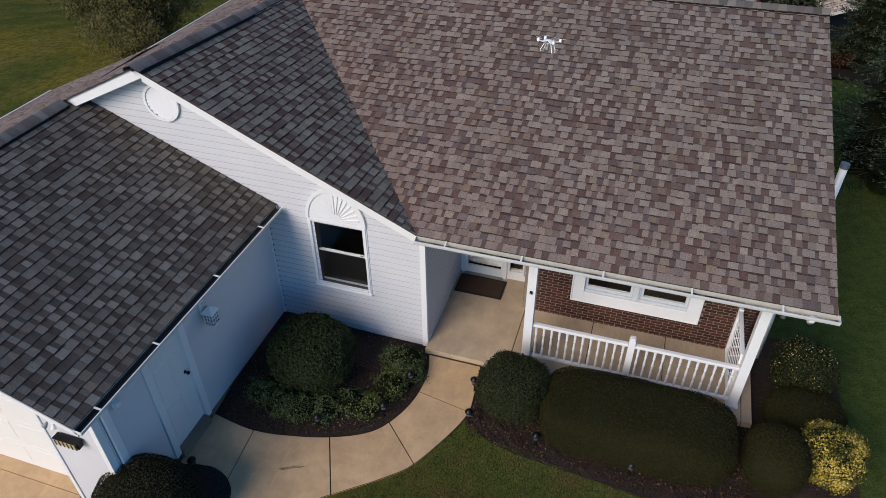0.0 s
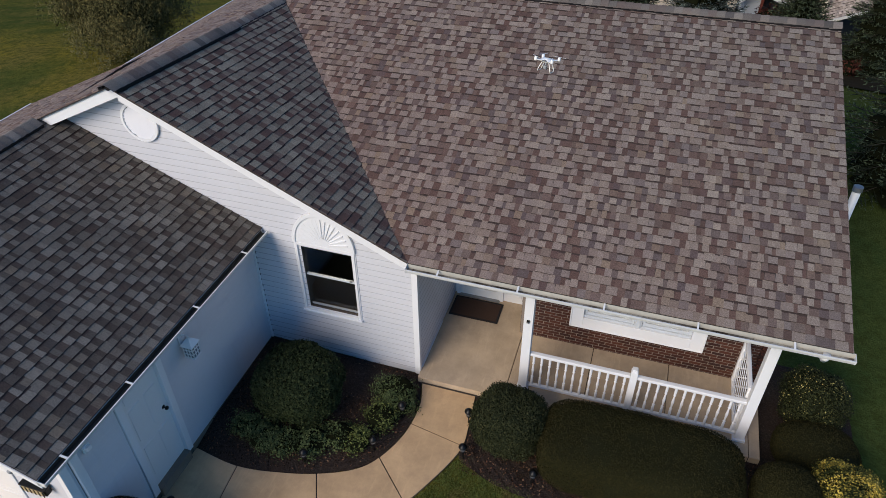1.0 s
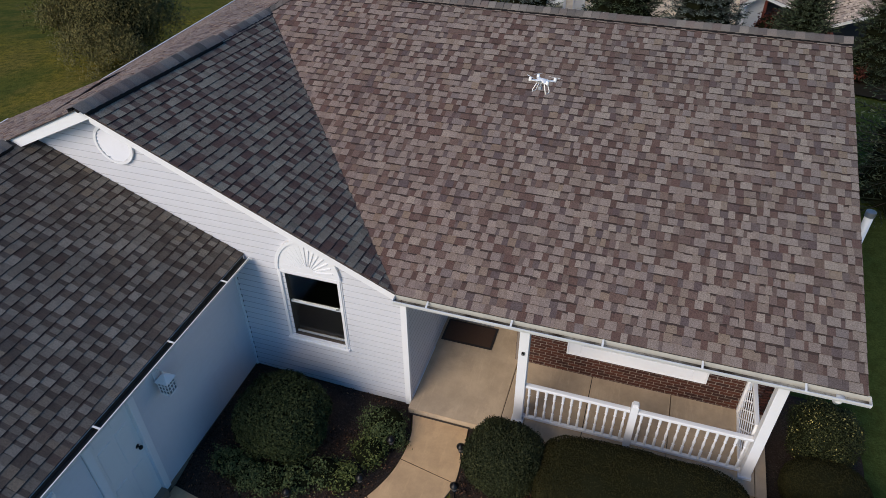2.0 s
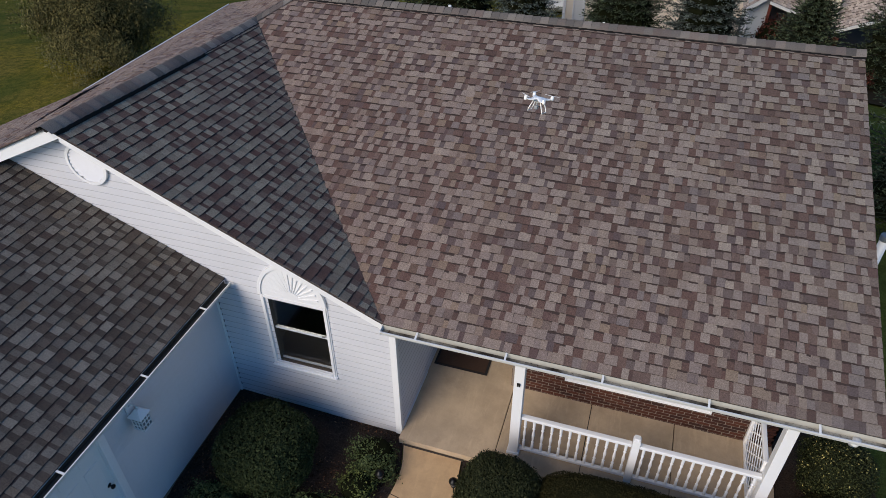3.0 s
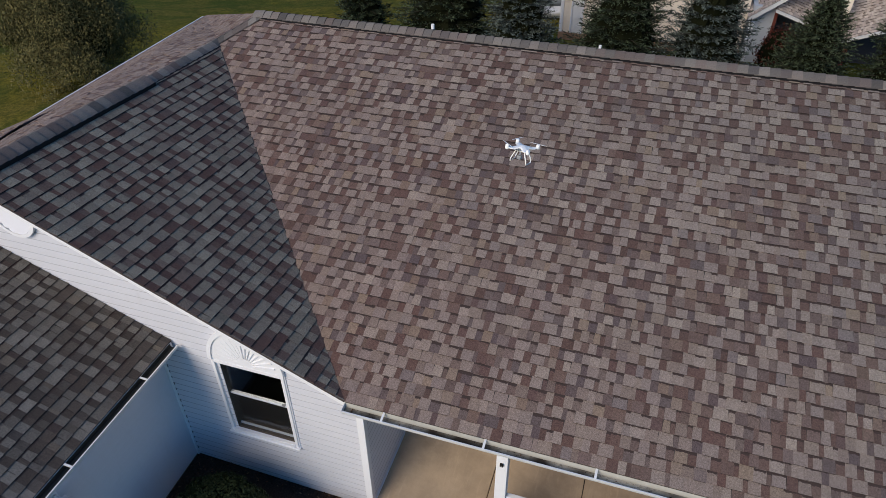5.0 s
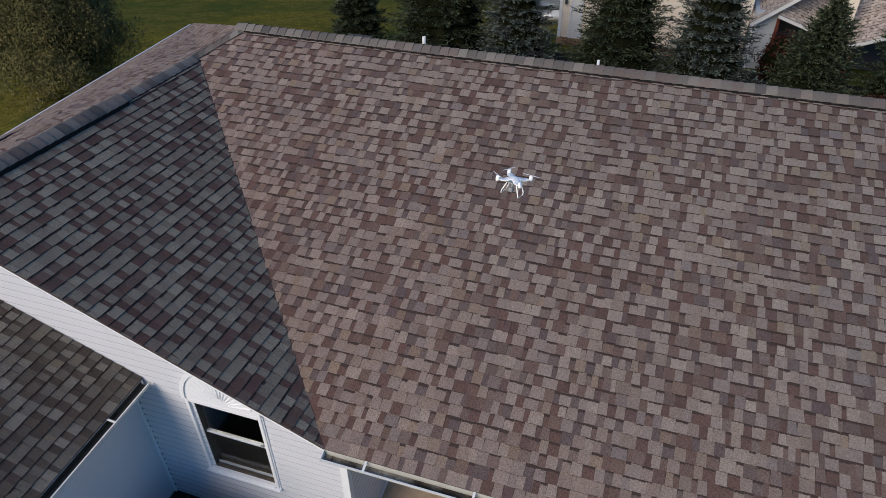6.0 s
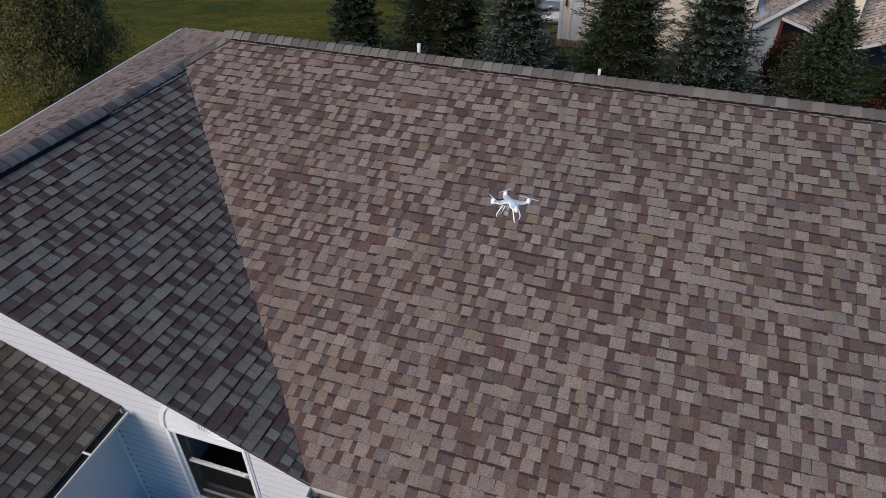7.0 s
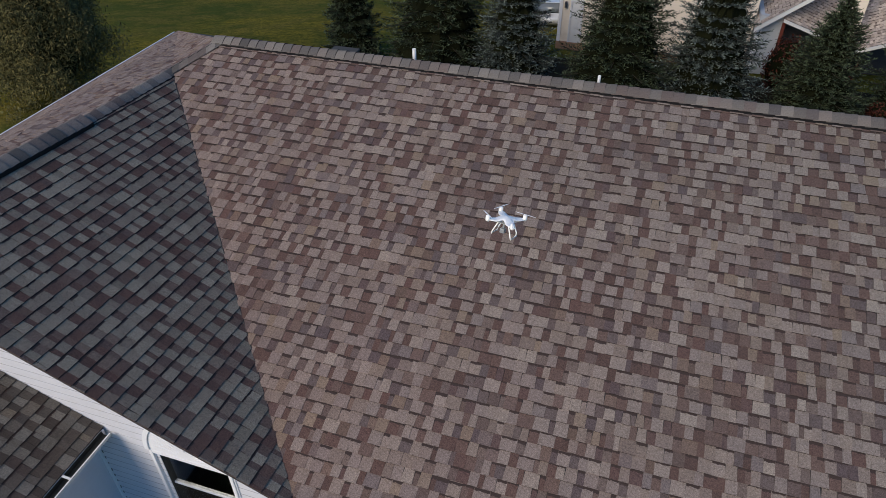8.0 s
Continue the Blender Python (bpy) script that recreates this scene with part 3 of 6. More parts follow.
def build_ground():
    def steps(lo, hi, fine_lo, fine_hi, d):
        out = [lo, lo * 0.4, lo * 0.15]
        v = fine_lo
        while v <= fine_hi:
            out.append(v)
            v += d
        return sorted(set(out + [hi * 0.15, hi * 0.4, hi]))
    xs, ys = steps(-900, 900, -40, 40, 1.0), steps(-900, 900, -25, 60, 1.0)
    V = [(x, y, ground_z(x, y) + (0.05 * noise.noise(Vector((x * 0.3, y * 0.3, 0))) if abs(x) > 7 or y > 10 else 0)) for y in ys for x in xs]
    n = len(xs)
    F = [(j * n + i, j * n + i + 1, (j + 1) * n + i + 1, (j + 1) * n + i) for j in range(len(ys) - 1) for i in range(n - 1)]
    ob = hang("ground", mesh_of("ground", V, F), TURF, None, "", True)
    tagged(ob, "olive green mown lawn with yellowing patches", "lawn", kind="structure")


build_ground()


def smooth_line(pts, per=8):
    """A soft curve through a few points."""
    out = []
    p = [Vector((*q, 0)) for q in pts]
    for i in range(len(p) - 1):
        a, b, c, d = p[max(i - 1, 0)], p[i], p[i + 1], p[min(i + 2, len(p) - 1)]
        for k in range(per):
            t = k / per
            out.append(0.5 * ((2 * b) + (c - a) * t + (2 * a - 5 * b + 4 * c - d) * t * t + (3 * b - a - 3 * c + d) * t ** 3))
    return [(q.x, q.y) for q in out + [p[-1]]]


# the curved walk, cut into slabs between its two edges
INNER = smooth_line([(-2.56, -2.22), (-1.86, -2.31), (-1.24, -2.22), (-0.70, -2.07), (-0.26, -1.84), (-0.02, -1.55), (0.16, -1.05), (0.18, -0.55), (0.08, -0.15)])
OUTER = smooth_line([(-2.56, -3.70), (-1.74, -3.62), (-0.95, -3.35), (-0.28, -2.86), (0.25, -2.45), (0.58, -2.08), (0.98, -1.22), (1.00, -0.70), (0.94, -0.15)])


def smear_material():
    """A dark smear, worn through in streaks."""
    m, nt, b = material("dark smear", 0.9, 0, 0.2)
    b.inputs["Base Color"].default_value = (0.075, 0.055, 0.038, 1)
    streak = noise_node(nt, 26, 4, 0.7, (0.5, 2.0, 1.0))
    nt.links.new(ramp(nt, streak, [(0.30, (0.65, 0.65, 0.65)), (0.62, (0.1, 0.1, 0.1))]), b.inputs["Alpha"])
    return m


SMEAR = smear_material()


def build_walk():
    ob = thing("walkway", (0, 0, 0), "curved tan concrete walk of cast slabs", "walkway", kind="structure")
    cuts = [0, 8, 23, 39, 50, 64]
    for a, b in zip(cuts, cuts[1:]):
        ring = [Vector((*p, 0)) for p in INNER[a:b + 1]] + [Vector((*p, 0)) for p in OUTER[a:b + 1][::-1]]
        mid = sum(ring, Vector()) / len(ring)
        ring = [p + (mid - p).normalized() * 0.011 for p in ring]
        bm = bmesh.new()
        prism(bm, ring, (0, 0, -0.1))
        part("walk_slab", bm, CONCRETE, ob)
    ring = [(*p, -0.012) for p in INNER] + [(*p, -0.012) for p in OUTER[::-1]]
    bm = bmesh.new()
    bm.faces.new([bm.verts.new(p) for p in ring])
    bmesh.ops.triangulate(bm, faces=bm.faces)
    part("joint_filler", bm, JOINT, ob, "dark sand in the joints")
    bm = bmesh.new()
    ring = []
    for k in range(24):
        a = 2 * math.pi * k / 24
        c = math.cos(a)
        ring.append((-1.02 + 0.19 * c, -2.70 + 0.085 * c + (0.012 + 0.022 * (1 - c) * 0.5) * math.sin(a) * (1 + 0.4 * math.sin(5 * a)), 0.0025))
    bm.faces.new([bm.verts.new(p) for p in ring])
    part("stain", bm, SMEAR, ob, "dark dragged smear")
    part("joint_filler", boxes((0.07, 0.955, -0.165, -0.140, -0.02, 0.006)), JOINT, ob, "dark gap before the porch step")


build_walk()


def rise(x, y):
    """The mulch of the courtyard bed is heaped against the garage."""
    if x > 0.3 or y < -2.4:
        return 0.0
    far = min(math.hypot(x - a, y - b) for a, b in INNER)
    return min(1.0, far / 0.5) * (0.03 + 0.075 * min(1.0, max(0.0, -x / 2.4)))


def bed(name, outline, label, lift=0.0):
    bm = bmesh.new()
    f = bm.faces.new([bm.verts.new((x, y, lift - 0.02)) for x, y in outline])
    bmesh.ops.triangulate(bm, faces=[f])
    bmesh.ops.subdivide_edges(bm, edges=bm.edges, cuts=3, use_grid_fill=True)
    for v in bm.verts:
        v.co.z += rise(v.co.x, v.co.y) + 0.02 * noise.noise(v.co * 4) + 0.012 * noise.noise(v.co * 13)
    ob = part(name, bm, MULCH, None)
    tagged(ob, label, "mulch bed", kind="structure")
    return ob


bed("mulch_bed", [(-2.6, 0.05), (0.05, 0.05)] + [(x - 0.01, y) for x, y in INNER[::-1]], "dark bark mulch in the courtyard bed")
FRONT_EDGE = smooth_line([(0.95, -0.15), (1.01, -0.72), (0.99, -1.22), (1.25, -1.40), (1.75, -1.55), (2.6, -1.63), (3.6, -1.72), (4.7, -1.95), (5.6, -1.70), (6.25, -1.05), (6.22, 0.2), (6.2, 1.3), (5.6, 1.9)])
bed("mulch_bed", [(x, y) for x, y in FRONT_EDGE] + [(4.95, 1.9), (4.9, 0.0), (4.9, -0.1)], "reddish brown mulch strip below the porch hedge")
bed("mulch_bed", smooth_line([(-2.56, -3.14), (-2.32, -3.07), (-2.0, -3.05), (-1.76, -3.15), (-1.60, -3.34), (-1.56, -3.65), (-1.66, -4.2), (-2.0, -5.0)], 4) + [(-3.45, -5.2), (-3.3, -3.99), (-2.58, -3.99)], "dark mulch round the shrub at the garage corner", 0.045)


def build_chips():
    """Loose chips and fallen leaves on the mulch."""
    rng = np.random.default_rng(8)
    pts = []
    inner = [Vector((*p, 0)) for p in INNER]
    while len(pts) < 9500:
        if rng.random() < 0.4:
            x, y = rng.uniform(-2.55, 0.15), rng.uniform(-2.25, -0.02)
            lim = min(inner, key=lambda q: (q.x - x) ** 2 + (q.y - y) ** 2)
            if y < lim.y + 0.05 and x > -2.4 and (x > lim.x - 0.05 or y < lim.y):
                continue
        else:
            x, y = rng.uniform(1.05, 5.2), rng.uniform(-1.65, -0.15)
            if y < -1.47 - 0.07 * (x - 1.2):
                continue
        pts.append((x, y, rise(x, y) + 0.004 + rng.uniform(0, 0.014)))
    me = leaf_mesh("mulch_chips", np.array(pts), np.tile((0, 0, 1.0), (len(pts), 1)), 0.018, rng, 1.9)
    tagged(hang("mulch_chips", me, CHIP, None), "loose bark chips and dry leaves on mulch", "mulch", kind="stuff")


CHIP = leaf_material("bark chips", [(0.1, (0.012, 0.008, 0.006)), (0.55, (0.035, 0.022, 0.014)), (0.76, (0.15, 0.070, 0.04)), (0.90, (0.22, 0.15, 0.09)), (1.0, (0.50, 0.44, 0.35))], 0.9, 0.1)
build_chips()


def build_drive():
    ob = thing("driveway", (0, 0, 0), "tan concrete driveway before the garage", "driveway", kind="structure")
    part("drive_slab", boxes((-12, -3.50, -3.932, -3.35, -0.12, 0.012)), CONCRETE, ob)
    part("drive_slab", boxes((-7.4, -3.50, -9.5, -3.94, -0.12, 0.004)), CONCRETE, ob)
    part("drive_slab", boxes((-12, -7.42, -9.5, -3.94, -0.12, 0.004)), CONCRETE, ob)
    part("joint_filler", boxes((-12, -3.52, -9.4, -3.4, -0.12, -0.01)), JOINT, ob)


build_drive()

# ---- the house ----
HOUSE = thing("house", (0, 0, 0), "single storey white sided house with brown shingle roof", "house")
EAVE_Y, EAVE_Z = -0.355, 2.53
A = Vector((0.02, EAVE_Y, EAVE_Z))
B = Vector((5.272, EAVE_Y, EAVE_Z))
RIDGE_R = Vector((5.118, 4.66, 4.425))
RIDGE_L = Vector((-3.43, 4.66, 4.425))
VALLEY = Vector((-3.84, 4.02, 4.183))
PEAK = Vector((-3.93, -0.36, 4.435))
FAR = Vector((-7.98, 9.35, 2.35))
LEFT_L, LEFT_M = Vector((-8.0, -0.285, 2.35)), Vector((-8.0, 4.2, 2.35))
G_EAVE_X, G_EAVE_Z, G_RIDGE_X, G_RIDGE_Z = -2.335, 2.337, -5.43, 3.712
G_FRONT, G_LEFT_X, G_LEFT_Z = -4.31, -8.2, 2.50


def deck(name, ring, label="", mat=DECK, thick=0.06):
    """The boarded underside of a roof face, just under its shingles."""
    bm = bmesh.new()
    n = (Vector(ring[1]) - Vector(ring[0])).cross(Vector(ring[2]) - Vector(ring[0])).normalized()
    if n.z < 0:
        n = -n
    prism(bm, [Vector(p) - n * 0.004 for p in ring], -n * thick)
    return part(name, bm, mat, HOUSE, label)


def roof_face(name, origin, along, other, ring, seed, near=None, label="", mat=None, board=DECK, thick=0.06, side=None):
    ob = deck(name, ring, label, board, thick)
    fc = Face(origin, along, other)
    lay_shingles(fc, [fc.uv(p) for p in ring], ob, seed, near=near, mat=mat, side=side)
    return fc


roof_face("front_roof", (0, EAVE_Y, EAVE_Z), (1, 0, 0), RIDGE_R, [A, B, RIDGE_R, RIDGE_L, VALLEY], 3, (-0.6, 3.9, 0.25, 1.55), "brown laminated shingle roof slope")
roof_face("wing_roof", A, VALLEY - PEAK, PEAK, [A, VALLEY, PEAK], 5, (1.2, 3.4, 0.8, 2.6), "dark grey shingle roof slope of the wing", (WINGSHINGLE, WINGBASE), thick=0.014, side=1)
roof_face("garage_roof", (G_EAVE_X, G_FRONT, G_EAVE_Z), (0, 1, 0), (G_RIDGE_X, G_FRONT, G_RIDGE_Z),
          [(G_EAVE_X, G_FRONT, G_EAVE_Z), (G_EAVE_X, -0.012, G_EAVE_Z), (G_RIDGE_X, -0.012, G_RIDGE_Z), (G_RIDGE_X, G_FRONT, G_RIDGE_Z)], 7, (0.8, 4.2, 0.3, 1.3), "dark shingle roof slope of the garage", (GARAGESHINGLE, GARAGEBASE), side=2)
roof_face("garage_left_roof", (G_LEFT_X, 1.95, G_LEFT_Z), (0, -1, 0), (G_RIDGE_X, 1.95, G_RIDGE_Z),
          [(G_LEFT_X, 1.95, G_LEFT_Z), (G_LEFT_X, G_FRONT, G_LEFT_Z), (G_RIDGE_X, G_FRONT, G_RIDGE_Z), (G_RIDGE_X, -0.3, G_RIDGE_Z), (-5.75, 1.95, G_RIDGE_Z - 0.1762)], 8, board=CAP)
deck("back_roof", [RIDGE_L, RIDGE_R, (5.12, 9.25, 2.35), FAR])


def roof_triangle(name, ring, seed):
    """A small roof face with level courses."""
    ring = [Vector(p) for p in ring]
    n = (ring[1] - ring[0]).cross(ring[2] - ring[0]).normalized()
    if n.z < 0:
        n = -n
    along = Vector((-n.y, n.x, 0))
    low = min(ring, key=lambda p: p.z)
    up = n.cross(along)
    if up.z < 0:
        along, up = -along, -up
    ob = deck(name, ring, thick=0.014)
    fc = Face(low, along, low + up)
    lay_shingles(fc, [fc.uv(p) for p in ring], ob, seed)


def ridge_caps(parent_name, a, b, left, right, step=0.125, width=0.135, over=0.012, label="grey ridge cap shingles", strip=True):
    """Bent cap shingles along a ridge between two roof slopes; left and right are the ways down the slopes."""
    a, b = Vector(a), Vector(b)
    run = b - a
    d = run.normalized()
    n = int(run.length / step)
    left, right = Vector(left).normalized(), Vector(right).normalized()
    up = (-(left + right)).normalized() if (left + right).length > 1e-3 else Vector((0, 0, 1))
    if up.z < 0:
        up = -up
    bm = bmesh.new()
    tube(bm, [a - up * 0.03, b - up * 0.03], 0.035, 6)
    # black strip past the cap edges stands for the shadow below them
    for way in (left, right) if strip else ():
        prism(bm, [a + way * width * 0.5 + up * 0.023, b + way * width * 0.5 + up * 0.023, b + way * width * 1.055 + up * 0.023, a + way * width * 1.055 + up * 0.023], up * -0.04)
    base = part(parent_name, bm, CAPSHADE, HOUSE, label)
    prof = []
    for s in (-1.0, -0.75, -0.5, -0.25, 0.0, 0.25, 0.5, 0.75, 1.0):
        w = (left if s < 0 else right) * (s * s / (abs(s) + 0.25) * 1.25) * width
        w += (right - left) * 0.5 * width * (s - (1 if s > 0 else -1) * s * s) * 0.35
        prof.append(w + up * (over + 0.016 * (1 - s * s)))
    L = step + 0.05
    V, F = [], []
    for end, lift in ((0.0, 0.015), (L, 0.001)):
        for q in prof:
            V.append(q + d * end + up * lift)
    for q in prof:
        V.append(q + up * 0.002)
    m = len(prof)
    for i in range(m - 1):
        F.append((i, i + m, i + m + 1, i + 1))
        F.append((i, i + 1, i + 1 + 2 * m, i + 2 * m))
    me = mesh_of("ridge_cap", V, F)
    me.materials.append(CAP)
    me.materials.append(EDGE)
    me.polygons.foreach_set("material_index", [0, 1] * (m - 1))
    for i in range(n):
        ob = hang("ridge_cap", me, None, base)
        ob.location = a + d * (i * run.length / n)
    return base


PEAK_L = Vector((PEAK.x, -0.285, PEAK.z))
K1, K2 = Vector((-5.35, -0.285, 3.765)), Vector((-5.35, 4.2, 3.70))
for i, (nm, ring) in enumerate((("wing_left_roof", (LEFT_M, LEFT_L, K1)), ("wing_left_roof", (LEFT_M, K1, K2)), ("wing_left_roof", (K2, K1, PEAK_L)), ("wing_left_roof", (K2, PEAK_L, VALLEY)),
                                ("wing_left_roof", ((-8.2, 1.95, 2.5), (-5.75, 1.95, 3.58), (-5.6, 3.4, 3.50))), ("wing_left_roof", ((-8.2, 1.95, 2.5), (-5.6, 3.4, 3.50), (-8.05, 3.4, 2.28))),
                                ("hip_roof", (FAR, LEFT_M, K2)), ("hip_roof", (FAR, K2, VALLEY)), ("hip_roof", (FAR, VALLEY, RIDGE_L)))):
    roof_triangle(nm, ring, 9 + i)
STEP_AT = VALLEY.lerp(PEAK, 0.365)
ridge_caps("main_ridge", RIDGE_R + Vector((0.01, 0, -0.004)), RIDGE_L + Vector((-0.05, 0, -0.004)), (0, -1, -0.378), (0, 1, -0.44), 0.125, 0.13, 0.028)
ridge_caps("hip_ridge", RIDGE_L, VALLEY + Vector((-0.05, -0.02, 0.0)), (-0.9, 0.3, -0.40), (0.5, -0.75, -0.22), width=0.13, strip=False)
ridge_caps("wing_ridge", VALLEY + Vector((-0.02, 0, 0)), STEP_AT + Vector((0, -0.03, -0.012)), (-1, 0, -0.44), (1, 0, -0.46), width=0.12)
ridge_caps("wing_ridge", STEP_AT + Vector((0, 0, 0.012)), PEAK + Vector((0, -0.02, 0.02)), (-1, 0, -0.44), (1, 0, -0.46), width=0.15, over=0.018)
ridge_caps("garage_ridge", (G_RIDGE_X, -0.34, G_RIDGE_Z + 0.01), (G_RIDGE_X, G_FRONT - 0.02, G_RIDGE_Z + 0.01), (-1, 0, -0.44), (1, 0, -0.437), width=0.15, over=0.018)
bm = bmesh.new()
tube(bm, [A + Vector((-0.03, 0.05, 0.012)), VALLEY + Vector((0, 0, 0.006))], 0.008, 5)
part("valley_line", bm, DECK, HOUSE, "dark cut valley line")


def wall(name, x0, x1, y0, y1, z0, z1, mat, holes=(), along="x", label=""):
    """A straight wall with openings (a, b, z0, z1) cut right through it."""
    bm = bmesh.new()
    lo, hi = (x0, x1) if along == "x" else (y0, y1)
    us = sorted({lo, hi, *[h[0] for h in holes], *[h[1] for h in holes]})
    zs = sorted({z0, z1, *[h[2] for h in holes], *[h[3] for h in holes]})
    for ua, ub in zip(us, us[1:]):
        for za, zb in zip(zs, zs[1:]):
            um, zm = (ua + ub) / 2, (za + zb) / 2
            if any(h[0] < um < h[1] and h[2] < zm < h[3] for h in holes):
                continue
            if along == "x":
                box(bm, ua, ub, y0, y1, za, zb)
            else:
                box(bm, x0, x1, ua, ub, za, zb)
    bmesh.ops.remove_doubles(bm, verts=bm.verts, dist=1e-5)
    return part(name, bm, mat, HOUSE, label)


# gable wall of the wing, facing the courtyard
GX = -2.575
W = (-1.75, -0.92, 0.98, 2.14)
gable = wall("gable_wall", GX - 0.1, 0.0, 0.0, 0.12, -0.05, 2.36, INSIDE, [W], label="white horizontal vinyl siding gable wall")
bm = bmesh.new()
prism(bm, [(0.0, 0.0, 2.36), (0.0, 0.0, 2.46), (PEAK.x, 0.0, 4.30), (-5.5, 0.0, 3.5), (-5.5, 0.0, 2.36)], (0, 0.12, 0))
part("gable_top", bm, INSIDE, gable)
fc = Face((0, -0.001, 0), (1, 0, 0), (0, -0.001, 1))
STEP = 0.1076
lay_boards(fc, [(-5.4, 0.03), (-0.07, 0.03), (-0.07, 2.44), (PEAK.x, 4.30), (-5.4, 3.6)], gable, STEP, SIDING, ledge=LEDGE, holes=[W, (-5.5, GX, 0, 2.3)])
part("corner_board", boxes((-0.075, 0.014, -0.016, 0.06, 0.02, 2.42), bev=0.004), TRIM, gable)
part("inside_corner_board", boxes((GX + 0.001, GX + 0.03, -0.03, -0.001, 0.05, 2.36), bev=0.004), TRIM, gable)
tagged(part("lap_ends", boxes(*[(GX + 0.029, GX + 0.043, -0.0085, -0.0045, 0.03 + k * STEP - 0.022 - 0.012 * (k % 3), 0.03 + k * STEP + 0.004) for k in range(2, 21)]), SHADOWGAP, gable, "dark gaps where the laps end"), kind="stuff")
part("rake_soffit", boxes((-0.02, 0.02, -0.30, 0.0, 2.40, 2.41)), TRIM, gable)


def rake_board(a, b, depth, thick, drop, name="rake_board"):
    """A white fascia board below a sloping roof edge, with the soffit behind it."""
    a, b = Vector(a), Vector(b)
    bm = bmesh.new()
    prism(bm, [a, b, b - Vector((0, 0, drop)), a - Vector((0, 0, drop))], (0, thick, 0))
    part(name, bm, TRIM, HOUSE, "white painted rake board")
    bm = bmesh.new()
    s = Vector((0, 0, drop - 0.015))
    prism(bm, [a - s + Vector((0, thick, 0)), b - s + Vector((0, thick, 0)), b - s + Vector((0, depth, 0)), a - s + Vector((0, depth, 0))], (0, 0, 0.012))
    part("rake_soffit", bm, TRIM, HOUSE)


rake_board((0.02, -0.26, 2.505), (PEAK.x, -0.26, PEAK.z - 0.022), 0.26, 0.02, 0.215)
rake_board((PEAK.x, -0.259, PEAK.z - 0.02), (-5.50, -0.259, 3.695), 0.26, 0.02, 0.165)

# garage walls
GY = -3.97
GD = (-3.02, -2.37, 0.15, 2.06)
gside = wall("garage_wall", GX - 0.12, GX, GY, 0.0, -0.05, 2.36, INSIDE, [GD], "y", "shaded white siding wall of the garage")
fs = Face((GX + 0.001, 0, 0), (0, 1, 0), (GX + 0.001, 0, 1))
lay_boards(fs, [(GY + 0.08, 0.10), (-0.03, 0.10), (-0.03, 2.36), (GY + 0.08, 2.36)], gside, STEP, SIDING, out=0.003, holes=[(GD[0] - 0.1, GD[1] + 0.1, 0, 2.16), (-3.85, -3.73, 0, 2.4)])
part("corner_board", boxes((GX - 0.06, GX + 0.014, GY - 0.015, GY + 0.085, -0.02, 2.36), bev=0.004), TRIM, gside)
part("trim_board", boxes((GX + 0.001, GX + 0.045, -3.845, -3.735, 0.02, 2.22), bev=0.010), TRIM, gside)
part("foundation_strip", boxes((GX - 0.02, GX + 0.006, GY + 0.09, GD[0] - 0.1, -0.05, 0.10), (GX - 0.02, GX + 0.006, GD[1] + 0.1, -0.03, -0.05, 0.10)), DARKCONCRETE, gside)
GAP = (-6.9, -3.40, -0.05, 2.12)
gfront = wall("garage_front_wall", -8.0, GX - 0.001, GY, GY + 0.12, -0.05, 2.36, INSIDE, [GAP], label="white siding front wall of the garage")
ff = Face((0, GY - 0.001, 0), (1, 0, 0), (0, GY - 0.001, 1))
lay_boards(ff, [(-8.0, 0.03), (GX - 0.06, 0.03), (GX - 0.06, 2.36), (-8.0, 2.36)], gfront, STEP, SIDING, out=0.0025, holes=[(GAP[0] - 0.1, GAP[1] + 0.045, -1, 2.2)])
bm = bmesh.new()
prism(bm, [(-2.60, GY, 2.36), (G_RIDGE_X, GY, 3.60), (-8.1, GY, 2.42), (-8.1, GY, 2.36)], (0, 0.12, 0))
part("gable_top", bm, SIDING, gfront)
part("door_jamb", boxes((GAP[1] - 0.02, GAP[1] + 0.04, GY - 0.02, GY + 0.26, -0.03, 2.16), (GAP[0] - 0.04, GAP[0] + 0.02, GY - 0.02, GY + 0.26, -0.03, 2.16), (GAP[0] + 0.02, GAP[1] - 0.02, GY - 0.02, GY + 0.26, 2.10, 2.16), bev=0.004), TRIM, gfront)
gd = thing("garage_door", (-5.15, GY + 0.22, 0.015), "white panelled sectional garage door, closed", "garage door")
for i in range(4):
    part("door_section", boxes((-1.74, 1.74, 0.0, 0.045, i * 0.523, i * 0.523 + 0.518), *[(-1.6 + k * 0.82, -1.6 + k * 0.82 + 0.70, -0.004, 0.001, i * 0.523 + 0.09, i * 0.523 + 0.43) for k in range(4)], bev=0.004), DOORPAINT, gd)

# far walls that close the house
for nm, r in (("left_wall", (-7.8, -7.68, GY + 0.12, 9.0, -1.6, 2.36)), ("back_wall", (-7.68, 4.9, 8.88, 9.0, -1.6, 2.36)), ("right_wall", (4.82, 4.94, 1.24, 8.88, -1.6, 2.5))):
    wall(nm, *r, SIDING)
bm = bmesh.new()
prism(bm, [(4.9, 0.3, 2.45), (4.9, 8.9, 2.45), (4.9, 4.66, 4.29)], (0.04, 0, 0))
part("right_gable", bm, SIDING, HOUSE)

# porch walls
pside = wall("porch_side_wall", -0.12, 0.0, 0.12, 1.99, -0.05, 2.45, INSIDE, along="y", label="white siding wall beside the porch")
fp = Face((0.001, 0, 0), (0, 1, 0), (0.001, 0, 1))
